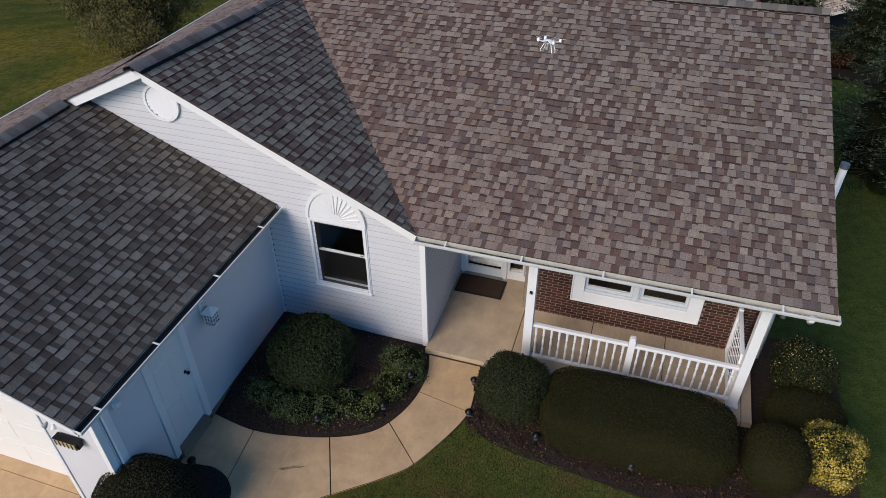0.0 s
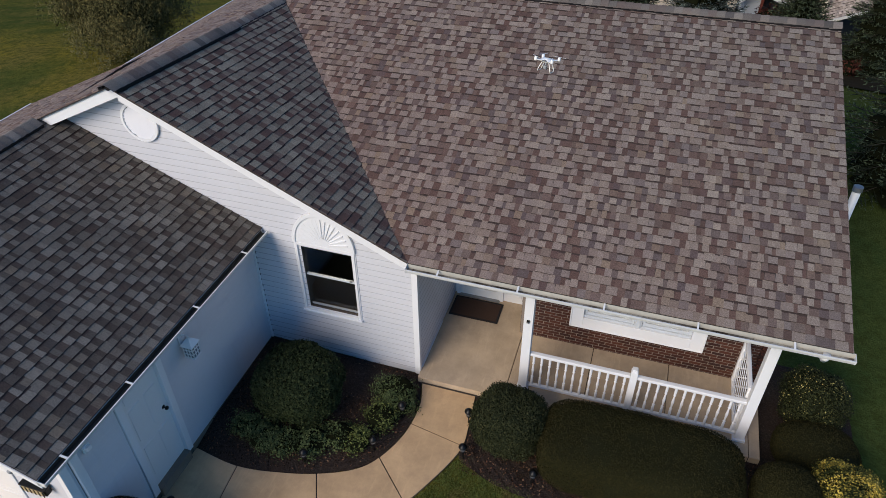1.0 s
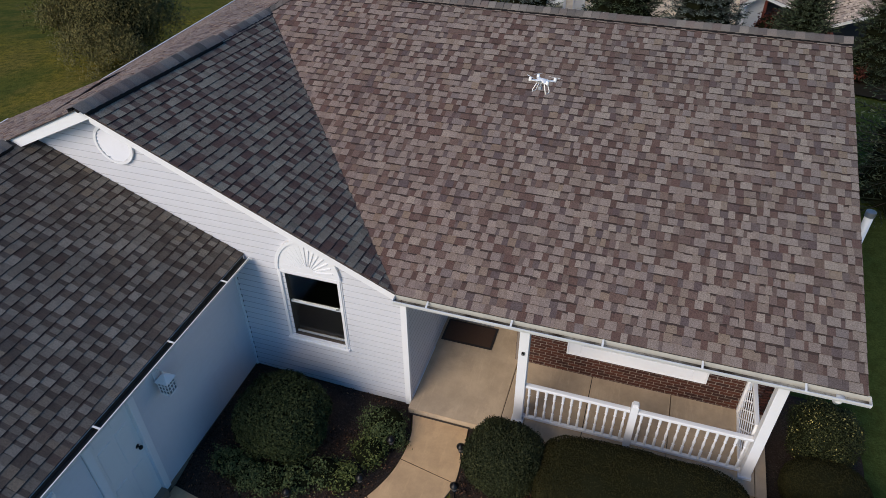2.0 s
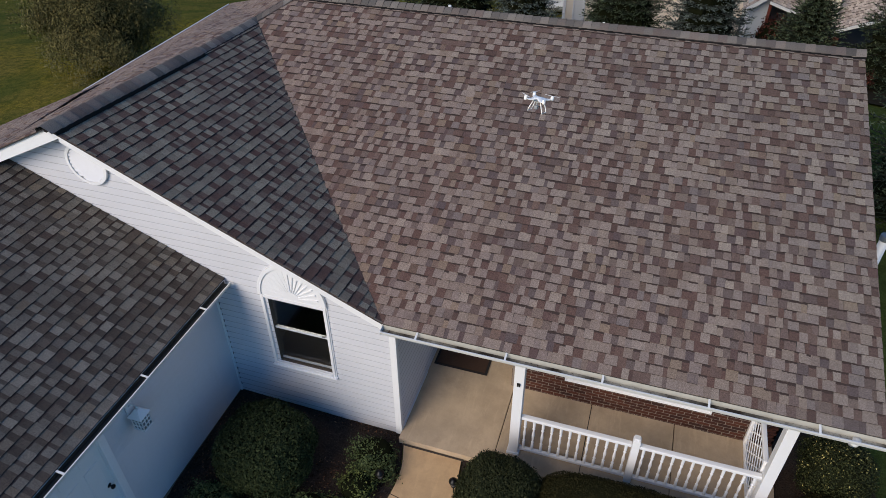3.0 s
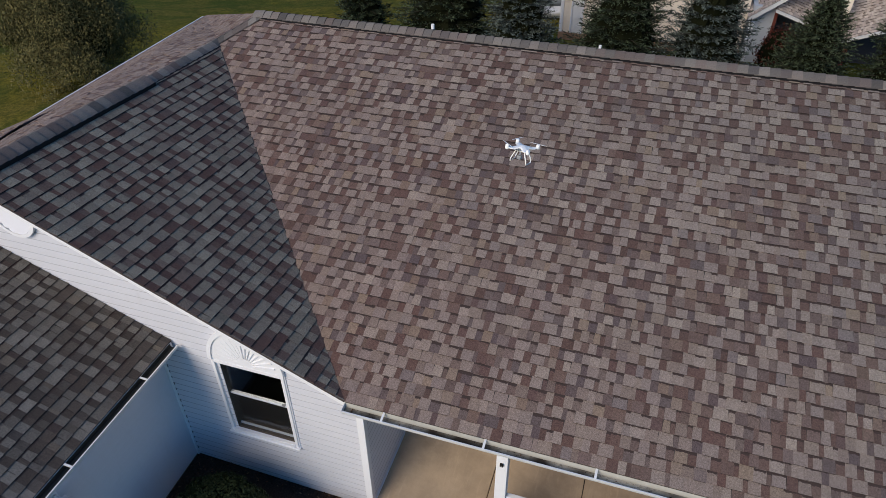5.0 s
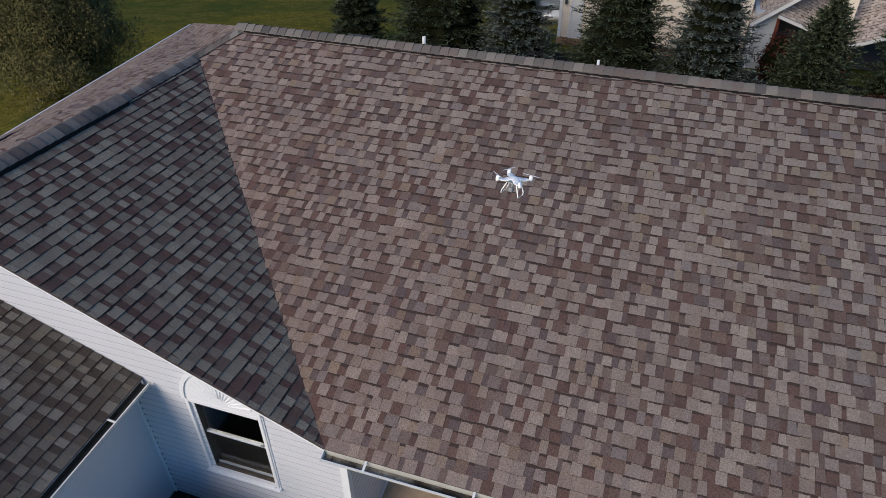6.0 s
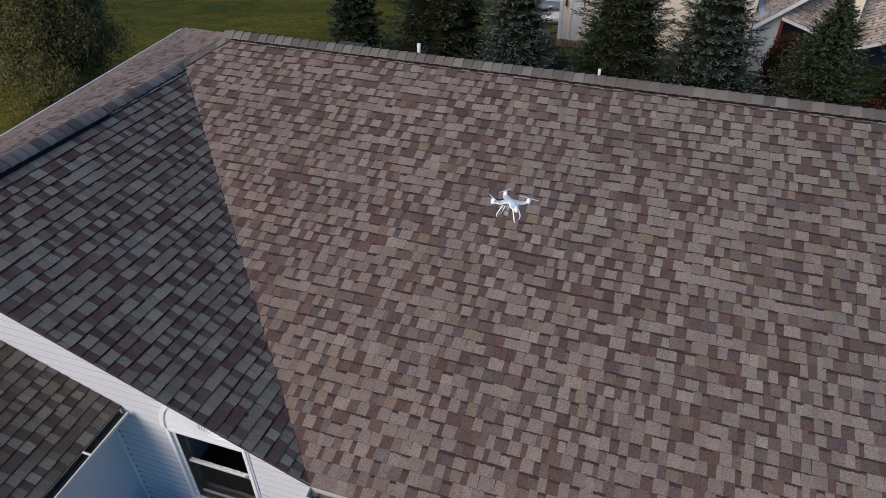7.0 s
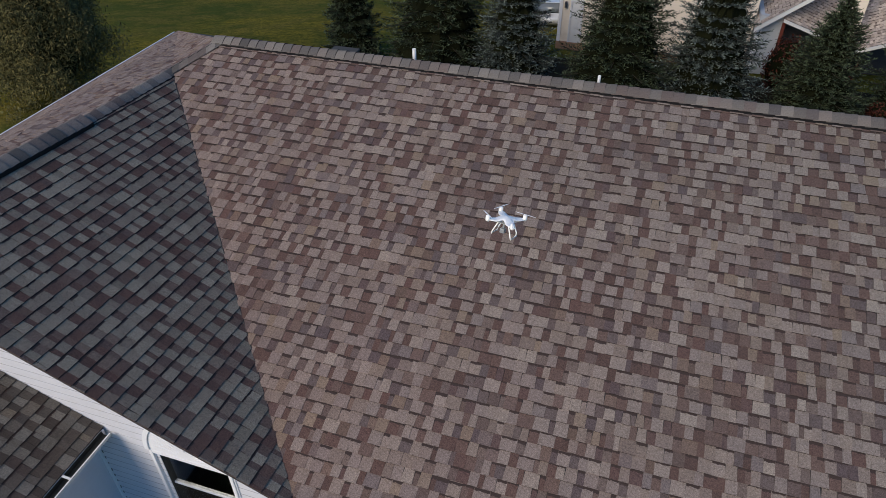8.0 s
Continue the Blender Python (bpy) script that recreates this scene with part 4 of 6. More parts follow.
lay_boards(fp, [(0.062, 0.12), (1.86, 0.12), (1.86, 2.45), (0.062, 2.45)], pside, STEP, SIDING, ledge=LEDGE)
part("base_flashing", boxes((0.001, 0.02, 0.07, 1.86, 0.10, 0.135), bev=0.003), TRIM, pside)
DW = (0.10, 0.80, 0.16, 2.14)
SL = (0.89, 1.16, 0.33, 2.10)
door_wall = wall("door_wall", 0.0, 1.30, 1.87, 1.99, -0.05, 2.45, TRIM, [DW, SL], label="white painted wall round the front door")
BW = (2.26, 3.86, 0.79, 2.06)
brick_return = wall("brick_return", 1.30, 1.40, 1.23, 1.87, 0.0, 2.45, MORTAR, along="y", label="short brick return beside the door")
brick_wall = wall("brick_wall", 1.40, 4.94, 1.24, 1.36, 0.0, 2.45, MORTAR, [BW], label="dark red brick porch wall with grey mortar")
part("porch_ceiling", boxes((0.0, 4.9, -0.30, 1.87, 2.38, 2.40)), TRIM, HOUSE, "white porch ceiling")
part("ceiling_slab", boxes((-7.7, 0.0, 0.12, 8.9, 2.36, 2.40), (0.0, 4.85, 1.99, 8.9, 2.46, 2.50)), INSIDE, HOUSE)
part("house_floor", boxes((-7.68, 4.8, 2.0, 8.9, -0.05, 0.1), (-7.68, -0.12, 0.12, 2.0, -0.05, 0.1), (1.42, 4.8, 1.36, 2.0, -0.05, 0.1), (-7.68, GX - 0.12, GY + 0.3, 0.12, -0.05, 0.02)), INSIDE, HOUSE)
part("inner_wall", boxes((-7.68, 4.8, 4.4, 4.5, 0.1, 2.36), (-2.6, -2.5, 0.12, 4.4, 0.1, 2.36)), INSIDE, HOUSE)

# ---- gutters and eaves ----
WETSILT = plain("wet black gutter silt", (0.018, 0.020, 0.018), 0.5, 0, 0.4, 14)
def gutter(name, a, b, way, label, hangers, silt, inner, back=0.024, caps=(True, True)):
    """An open white trough from a to b along its outer top lip; way points from the lip back to the wall."""
    a, b, way = Vector(a), Vector(b), Vector(way)
    d = (b - a).normalized()
    at = lambda e, rows: [e + way * x + Vector((0, 0, z)) for x, z in rows]
    prof = [(0.000, 0.003), (0.013, 0.003), (0.013, -0.020), (0.020, -0.054), (0.100, -0.054), (0.106, back), (0.110, back), (0.106, -0.060), (0.022, -0.060), (0.005, -0.020)]
    bm = bmesh.new()
    prism(bm, at(a, prof), b - a)
    ob = part(name, bm, GUTTER, HOUSE, label)
    bm = bmesh.new()
    prism(bm, at(a + d * 0.006, ((0.019, -0.053), (0.099, -0.053), (0.1, -0.043), (0.018, -0.045))), b - a - d * 0.012)
    part("gutter_dirt", bm, silt, ob, "granules and leaf litter")
    bm = bmesh.new()
    prism(bm, at(a + d * 0.006, ((0.0985, -0.042), (0.1015, -0.042), (0.1052, back - 0.002), (0.1022, back - 0.002))), b - a - d * 0.012)
    part("inner_back", bm, inner, ob, "dusty inner face")
    for e, k, there in ((a, 1, caps[0]), (b, -1, caps[1])):
        if there:
            bm = bmesh.new()
            prism(bm, at(e, ((0.0, 0.003), (0.003, -0.024), (0.016, -0.060), (0.106, -0.060), (0.109, back))), d * 0.004 * k)
            part("end_cap", bm, GUTTER, ob)
    for h in hangers:
        bm = bmesh.new()
        prism(bm, at(a + d * h, ((0.0, 0.004), (0.106, back + 0.006), (0.106, back), (0.0, -0.004))), d * 0.022)
        part("hanger", bm, GUTTER, ob)
    return ob


def silt_material():
    """Patches of black leaf mould and pale dry dust."""
    m, nt, b = material("patchy gutter silt", 0.9, 0, 0.2)
    wide = noise_node(nt, 1.1, 3, 0.6)
    fine = noise_node(nt, 26, 5, 0.75)
    c = ramp(nt, wide, [(0.42, (0.040, 0.032, 0.024)), (0.58, (0.42, 0.39, 0.32))])
    c = mix(nt, ramp(nt, fine, [(0.50, (0, 0, 0)), (0.66, (0.8, 0.8, 0.8))]), c, (0.06, 0.045, 0.032))
    nt.links.new(c, b.inputs["Base Color"])
    bump(nt, b, fine, 0.6, 0.006)
    return m


gutter("front_gutter", (0.014, -0.452, 2.488), (5.305, -0.452, 2.488), (0, 1, 0), "white metal gutter along the porch eave", [0.42, 1.465, 2.525, 3.605, 4.65], silt_material(), GRIME)
gutter("garage_gutter", (-2.222, -4.32, 2.330), (-2.222, -0.05, 2.330), (-1, 0, 0), "white metal gutter along the garage eave", [0.30, 1.30, 2.58, 3.72], WETSILT, WETSILT, 0.004, (True, False))
part("front_fascia", boxes((0.03, 5.25, -0.341, -0.30, 2.36, 2.49), bev=0.003), TRIM, HOUSE, "white fascia board")
part("garage_fascia", boxes((-2.352, -2.334, -4.28, -0.02, 2.19, 2.315), bev=0.003), TRIM, HOUSE)
part("garage_soffit", boxes((-2.57, -2.352, -4.0, -0.02, 2.225, 2.238)), TRIM, HOUSE)
rake_board((-2.30, G_FRONT - 0.01, 2.305), (G_RIDGE_X, G_FRONT - 0.01, 3.695), 0.33, 0.02, 0.075)
rake_board((G_RIDGE_X, G_FRONT - 0.009, 3.695), (-8.2, G_FRONT - 0.009, 2.49), 0.33, 0.02, 0.075)
part("left_fascia", boxes((-8.03, -8.005, 1.97, 9.25, 2.24, 2.365), bev=0.003), TRIM, HOUSE, "white eave fascia")
part("left_fascia", boxes((-8.23, -8.205, G_FRONT, 1.95, 2.39, 2.515), bev=0.003), TRIM, HOUSE)
bm = bmesh.new()
prism(bm, [(5.25, -0.33, 2.505), (5.085, 4.66, 4.40), (5.085, 4.66, 4.275), (5.25, -0.33, 2.38)], (-0.02, 0, 0))
part("end_rake_board", bm, TRIM, HOUSE)
bm = bmesh.new()
prism(bm, [(5.085, 4.66, 4.40), (5.08, 9.25, 2.335), (5.08, 9.25, 2.21), (5.085, 4.66, 4.275)], (-0.02, 0, 0))
part("end_rake_board", bm, TRIM, HOUSE)
bm = bmesh.new()
prism(bm, [(4.94, -0.30, 2.40), (4.94, 4.66, 4.275), (5.08, 4.66, 4.275), (5.23, -0.30, 2.40)], (0, 0, 0.012))
part("end_soffit", bm, TRIM, HOUSE)
rng = np.random.default_rng(77)
pts = np.c_[np.clip(rng.normal(1.9, 1.3, 45), 0.1, 5.2), rng.uniform(-0.43, -0.36, 45), np.zeros(45)]
pts[:, 2] = 2.447
tagged(hang("gutter_litter", leaf_mesh("gutter_litter", pts, np.tile((0, 0, 1.0), (45, 1)), 0.011, rng, 2.4), CHIP, None), "dead leaves and twigs lying in the gutter", "litter", kind="stuff")
# downspout outlet and elbow at the porch corner
bm = bmesh.new()
tube(bm, [(5.02, -0.385, 2.46), (5.02, -0.385, 2.40), (5.03, -0.33, 2.33), (5.05, -0.1, 2.26), (5.05, 1.2, 2.24), (5.05, 1.26, 2.15), (5.05, 1.26, 0.1)], 0.042, 10)
part("downspout", bm, GUTTER, HOUSE, "white downspout elbow", True)

# ---- bricks ----
def lay_bricks(parent, fc, ring, holes, near_v):
    """Running bond bricks: the lower courses are single bricks, those above one mesh."""
    bw, bh, j = 0.1705, 0.0463, 0.0105
    rng = random.Random(4)
    u0, u1 = min(p[0] for p in ring), max(p[0] for p in ring)
    v0, v1 = min(p[1] for p in ring), max(p[1] for p in ring)
    shared, V, F, count, k = {}, [], [], 0, 0

    def solid(w):
        c = 0.002
        p = [(0, 0, 0), (w, 0, 0), (w, bh, 0), (0, bh, 0), (c, c, 0.005), (w - c, c, 0.005), (w - c, bh - c, 0.005), (c, bh - c, 0.005)]
        return p, [(4, 5, 6, 7), (0, 1, 5, 4), (1, 2, 6, 5), (2, 3, 7, 6), (3, 0, 4, 7)]
    while v0 + k * (bh + j) + bh < v1:
        v = v0 + k * (bh + j)
        u = u0 - (0.09 if k % 2 else 0.0)
        while u < u1 - 0.03:
            a, b = max(u, u0), min(u + bw, u1)
            spans = [(a, b)]
            for h in holes:
                if v + bh > h[2] and v < h[3]:
                    spans = [s for e, f in spans for s in ((e, min(f, h[0])), (max(e, h[1]), f)) if s[1] - s[0] > 0.02]
            for a, b in spans:
                w = round(b - a, 2)
                if w < 0.03:
                    continue
                if v < near_v and count < 300:
                    if w not in shared:
                        shared[w] = mesh_of("brick", *solid(w))
                        shared[w].materials.append(BRICK)
                    hang("brick", shared[w], None, parent).matrix_local = fc.matrix(a, v, rng.uniform(-0.001, 0.002))
                    count += 1
                else:
                    p, f = solid(w)
                    n = len(V)
                    V += [fc.at(a + q[0], v + q[1], q[2]) for q in p]
                    F += [tuple(i + n for i in q) for q in f]
            u += bw + j
        k += 1
    if V:
        tagged(hang("brick_field", mesh_of("brick_field", V, F), BRICK, parent), kind="stuff")


lay_bricks(brick_wall, Face((0, 1.239, 0), (1, 0, 0), (0, 1.239, 1)), [(1.302, 0.10), (4.93, 0.10), (4.93, 2.40), (1.302, 2.40)], [(2.085, 4.075, 0.605, 2.2)], 1.2)
lay_bricks(brick_return, Face((1.299, 1.87, 0), (0, -1, 0), (1.299, 1.87, 1)), [(0, 0.12), (0.63, 0.12), (0.63, 2.40), (0, 2.40)], [], 1.2)

# ---- porch floor ----
def build_porch_floor():
    ob = thing("porch_floor", (0, 0, 0), "tan concrete porch slab with control joints", "porch floor", kind="structure")
    edges = [0.004, 1.35, 2.50, 3.66, 4.80, 4.95]
    for a, b in zip(edges, edges[1:]):
        bm = bmesh.new()
        prism(bm, [(a + 0.006, -0.13, 0.095), (b - 0.006, -0.13, 0.095), (b - 0.006, 1.90, 0.160), (a + 0.006, 1.90, 0.160)], (0, 0, -0.2))
        part("floor_panel", bm, PORCHFLOOR, ob)
    part("joint_filler", boxes((0.01, 4.94, -0.12, 1.88, -0.1, 0.078)), JOINT, ob)


build_porch_floor()

# ---- gable window with sunburst head ----
def build_gable_window():
    ob = part("window", boxes((-1.785, -1.745, -0.035, 0.10, 0.935, 2.19), (-0.925, -0.885, -0.035, 0.10, 0.935, 2.19), (-1.745, -0.925, -0.035, 0.10, 2.135, 2.19), (-1.745, -0.925, -0.045, 0.10, 0.935, 0.985), bev=0.006), TRIM, HOUSE, "white double hung window")
    for x in (-0.884, -1.798):
        part("channel", boxes((x, x + 0.012, -0.02, 0.0, 0.915, 2.18), bev=0.002), TRIM, ob)
    for nm, z0, z1, y in (("upper_sash", 1.565, 2.134, 0.030), ("lower_sash", 0.986, 1.59, 0.055)):
        s = part(nm, boxes((-1.744, -1.705, y, y + 0.022, z0, z1), (-0.965, -0.926, y, y + 0.022, z0, z1), (-1.705, -0.965, y, y + 0.022, z1 - 0.028, z1), (-1.705, -0.965, y, y + 0.022, z0, z0 + 0.03), bev=0.003), SASH, ob)
        part("pane", boxes((-1.71, -0.96, y + 0.009, y + 0.013, z0 + 0.025, z1 - 0.023)), GLASS, s).visible_shadow = False
    part("insect_screen", boxes((-1.71, -0.96, 0.018, 0.0195, 0.99, 1.58)), SCREEN, ob, "fine grey insect screen")
    part("sill", boxes((-1.81, -0.865, -0.06, 0.0, 0.915, 0.936), bev=0.004), TRIM, ob)
    part("sash_lock", boxes((-1.03, -0.99, 0.02, 0.045, 1.588, 1.605), bev=0.003), STEEL, ob)
    # the half round head, its rim and its rays
    cx, z0, rx, rz = -1.335, 2.195, 0.465, 0.545
    arc = [(cx + rx * math.cos(math.pi * i / 28), -0.012, z0 + rz * math.sin(math.pi * i / 28)) for i in range(29)]
    bm = bmesh.new()
    prism(bm, arc, (0, -0.022, 0))
    head = part("sunburst_head", bm, TRIM, ob, "white half round sunburst panel")
    bm = bmesh.new()
    for i in range(28):
        a, b = math.pi * i / 28, math.pi * (i + 1) / 28
        ring = [(cx + k * rx * math.cos(q), -0.035, z0 + k * rz * math.sin(q)) for k, q in ((1.0, a), (1.0, b), (0.90, b), (0.90, a))]
        prism(bm, ring, (0, -0.016, 0))
    bmesh.ops.remove_doubles(bm, verts=bm.verts, dist=1e-5)
    part("rim", bm, TRIM, head)
    for i in range(1, 16):
        q = math.pi * i / 16
        bm = bmesh.new()
        c, s = math.cos(q), math.sin(q)
        p0, p1 = Vector((cx + 0.10 * c, -0.034, z0 + 0.115 * s + 0.02)), Vector((cx + 0.375 * c, -0.034, z0 + 0.45 * s))
        side = Vector((-s, 0, c))
        # left rays are cut shallower to look washed out by the light
        prism(bm, [p0 - side * 0.003, p1 - side * 0.008, p1 + side * 0.008, p0 + side * 0.003], (0, -0.014 if i < 9 else -0.003, 0))
        part("ray", bm, TRIM, head)
    # set a little wider, taller and further from the porch
    fit = Matrix.Translation((-1.835, 0, 0.925)) @ Matrix.Diagonal((0.93 / 0.90, 1, 1.305 / 1.255, 1)) @ Matrix.Translation((1.785, 0, -0.935))
    for piece in [ob, *ob.children_recursive]:
        piece.data.transform(fit)


SCREEN = plain("dark screen mesh", (0.03, 0.03, 0.03), 0.9)


def soften_screen():
    nt = SCREEN.node_tree
    b = nt.nodes["Principled BSDF"]
    b.inputs["Alpha"].default_value = 0.15


soften_screen()
build_gable_window()

# ---- round louvred vent in the gable ----
def build_gable_vent():
    ob = thing("gable_vent", (-3.92, -0.012, 3.78), "round white louvred vent in the gable", "vent")
    R = 0.29
    bm = bmesh.new()
    n = 36
    for i in range(n):
        a, b = 2 * math.pi * i / n, 2 * math.pi * (i + 1) / n
        prism(bm, [(k * R * math.cos(q), 0, k * R * math.sin(q)) for k, q in ((1.0, a), (1.0, b), (0.86, b), (0.86, a))], (0, -0.035, 0))
    bmesh.ops.remove_doubles(bm, verts=bm.verts, dist=1e-5)
    part("ring", bm, TRIM, ob)
    part("backing", boxes((-0.2, 0.2, -0.006, 0.0, -0.2, 0.2)), DARK, ob)
    for i in range(9):
        z = -0.22 + i * 0.055
        half = math.sqrt(max(0.0, (0.87 * R) ** 2 - z * z))
        bm = bmesh.new()
        prism(bm, [(-half, -0.030, z - 0.024), (half, -0.030, z - 0.024), (half, -0.010, z + 0.019), (-half, -0.010, z + 0.019)], (0, 0.006, 0))
        part("slat", bm, SIDING, ob)


build_gable_vent()

# ---- picture window in the brick ----
def build_picture_window():
    ob = part("picture_window", boxes((2.085, 2.265, 1.18, 1.30, 0.60, 2.12), (3.855, 4.038, 1.18, 1.30, 0.60, 2.12), (2.265, 3.855, 1.18, 1.30, 2.03, 2.12), (2.265, 3.855, 1.18, 1.30, 0.60, 0.79), bev=0.006), TRIM, HOUSE, "wide white framed picture window")
    part("outer_bead", boxes((2.065, 2.085, 1.165, 1.25, 0.585, 2.14), (4.038, 4.058, 1.165, 1.25, 0.585, 2.14), (2.085, 4.038, 1.165, 1.25, 0.585, 0.602), bev=0.003), TRIM, ob)
    part("mullion", boxes((3.020, 3.130, 1.215, 1.31, 0.791, 2.03), (3.045, 3.105, 1.195, 1.216, 0.791, 2.03), bev=0.005), SASH, ob)
    for a, b in ((2.267, 3.018), (3.132, 3.853)):
        s = part("sash", boxes((a, a + 0.045, 1.24, 1.29, 0.793, 2.025), (b - 0.045, b, 1.24, 1.29, 0.793, 2.025), (a + 0.045, b - 0.045, 1.24, 1.29, 0.793, 0.885), (a + 0.045, b - 0.045, 1.24, 1.29, 1.96, 2.025), bev=0.004), SASH, ob)
        part("stop_bead", boxes((a, b, 1.212, 1.238, 0.793, 0.832), bev=0.004), SASH, s)
        part("pane", boxes((a + 0.04, b - 0.04, 1.262, 1.268, 0.88, 1.965)), GLASS, s).visible_shadow = False


build_picture_window()

# ---- front door and sidelight ----
def build_front_door():
    ob = thing("storm_door", (0.45, 1.88, 0.17), "white front storm door with a large glass pane, closed", "door")
    part("frame", boxes((-0.35, -0.30, -0.03, 0.05, 0.0, 1.96), (0.30, 0.35, -0.03, 0.05, 0.0, 1.96), (-0.30, 0.30, -0.03, 0.05, 1.90, 1.96), (-0.30, 0.30, -0.03, 0.05, 0.0, 0.17), bev=0.004), DOORPAINT, ob)
    part("pane", boxes((-0.30, 0.30, 0.005, 0.011, 0.17, 1.90)), GLASS, ob).visible_shadow = False
    part("inner_door", boxes((-0.34, 0.34, 0.06, 0.10, 0.0, 1.95), (-0.22, 0.22, 0.052, 0.061, 1.0, 1.75), (-0.22, 0.22, 0.052, 0.061, 0.25, 0.85), bev=0.004), DOORPAINT, ob)
    part("sweep", boxes((-0.30, 0.30, -0.004, 0.004, 0.171, 0.205)), BLACK, ob, "dark strip along the foot of the pane")
    part("handle", boxes((0.24, 0.28, -0.075, -0.03, 0.92, 1.06), bev=0.008), BLACK, ob)
    part("threshold", boxes((-0.36, 0.36, -0.09, 0.06, -0.03, 0.0), bev=0.004), STEEL, ob)
    part("door_casing", boxes((0.04, 0.103, 1.835, 1.88, 0.155, 2.20), (0.797, 0.86, 1.835, 1.88, 0.155, 2.20), (0.103, 0.797, 1.835, 1.88, 2.137, 2.20), bev=0.005), TRIM, door_wall)
    sl = part("sidelight", boxes((0.875, 0.91, 1.84, 1.93, 0.30, 2.12), (1.14, 1.175, 1.84, 1.93, 0.30, 2.12), (0.91, 1.14, 1.84, 1.93, 0.30, 0.36), (0.91, 1.14, 1.84, 1.93, 2.06, 2.12), bev=0.004), TRIM, door_wall)
    part("pane", boxes((0.905, 1.145, 1.885, 1.891, 0.35, 2.07)), GLASS, sl).visible_shadow = False


build_front_door()

# ---- side door of the garage ----
def build_side_door():
    ob = thing("side_door", (GX - 0.03, -2.695, 0.155), "white six panel side door, closed", "door")
    w = 0.32
    part("slab", boxes((-0.045, 0.0, -w, w, 0.005, 1.90), bev=0.003), DOORPAINT, ob)
    for y0 in (-0.25, 0.04):
        for z0, z1 in ((0.2, 0.75), (0.9, 1.45), (1.57, 1.78)):
            part("panel", boxes((-0.004, 0.008, y0, y0 + 0.21, z0, z1), bev=0.006), DOORPAINT, ob)
    bm = lathe([(0.028, 0.0), (0.030, 0.008), (0.012, 0.012), (0.012, 0.04), (0.026, 0.048), (0.030, 0.062), (0.022, 0.076), (0.0005, 0.08)], 14)
    bmesh.ops.rotate(bm, verts=bm.verts, cent=(0, 0, 0), matrix=Matrix.Rotation(radians(90), 3, "Y"))
    bmesh.ops.translate(bm, verts=bm.verts, vec=(0.0, 0.24, 0.99))
    part("knob", bm, BLACK, ob, "dark round knob", True)
    part("threshold", boxes((-0.05, 0.09, -w + 0.002, w - 0.002, -0.16, 0.004), bev=0.004), DARKCONCRETE, ob)
    part("side_door_casing", boxes((GX - 0.05, GX + 0.028, GD[0] - 0.095, GD[0] + 0.006, 0.10, 2.15), (GX - 0.05, GX + 0.028, GD[1] - 0.006, GD[1] + 0.095, 0.10, 2.15), (GX - 0.05, GX + 0.028, GD[0] + 0.006, GD[1] - 0.006, 2.055, 2.15), bev=0.005), TRIM, gside)


build_side_door()

# ---- porch things ----
def porch_post(x, label):
    ob = thing("porch_post", (x, 0.165, 0.09), label, "post", "porch posts")
    part("base", boxes((-0.085, 0.085, -0.085, 0.085, 0.0, 0.05), bev=0.004), TRIM, ob)
    part("shaft", boxes((-0.065, 0.065, -0.065, 0.065, 0.05, 2.28), bev=0.006), TRIM, ob)
    part("collar", boxes((-0.085, 0.085, -0.085, 0.085, 2.22, 2.29), bev=0.004), TRIM, ob)
    return ob


porch_post(1.585, "square white porch post beside the entry")
porch_post(4.665, "square white porch post at the porch corner")
ob = thing("doorbell_box", (1.585, 0.0995, 1.52), "small black box fixed on a porch post", "fixture")
part("case", boxes((-0.02, 0.02, -0.022, 0.0, -0.025, 0.025), bev=0.004), BLACK, ob)
part("button", boxes((-0.008, 0.008, -0.028, -0.021, -0.012, 0.006), bev=0.002), STEEL, ob)


def build_railing():
    ob = thing("porch_railing", (0, 0.165, 0.0), "white turned baluster railing along the porch", "railing")
    newel = 3.115
    for a, b in ((1.652, newel - 0.05), (newel + 0.05, 4.598)):
        part("top_rail", boxes((a, b, -0.035, 0.035, 0.815, 0.865), bev=0.010), TRIM, ob)
        part("bottom_rail", boxes((a, b, -0.025, 0.025, 0.165, 0.21), bev=0.006), TRIM, ob)
    part("newel_post", boxes((newel - 0.048, newel + 0.048, -0.048, 0.048, 0.09, 0.96), (newel - 0.036, newel + 0.036, -0.036, 0.036, 0.96, 1.0), bev=0.006), TRIM, ob)
    prof = [(0.019, 0.0), (0.019, 0.13), (0.012, 0.15), (0.022, 0.17), (0.011, 0.19), (0.014, 0.24), (0.021, 0.31), (0.014, 0.38), (0.011, 0.43), (0.022, 0.45), (0.012, 0.47), (0.019, 0.49), (0.019, 0.62)]
    bm = lathe(prof, 8)
    me = bpy.data.meshes.new("baluster")
    bm.to_mesh(me)
    bm.free()
    me.materials.append(TRIM)
    for a, b in ((1.652, newel - 0.05), (newel + 0.05, 4.598)):
        for i in range(12):
            o = hang("baluster", me, None, ob)
            o.location = (a + (b - a) * (i + 0.5) / 12, 0, 0.20)


build_railing()


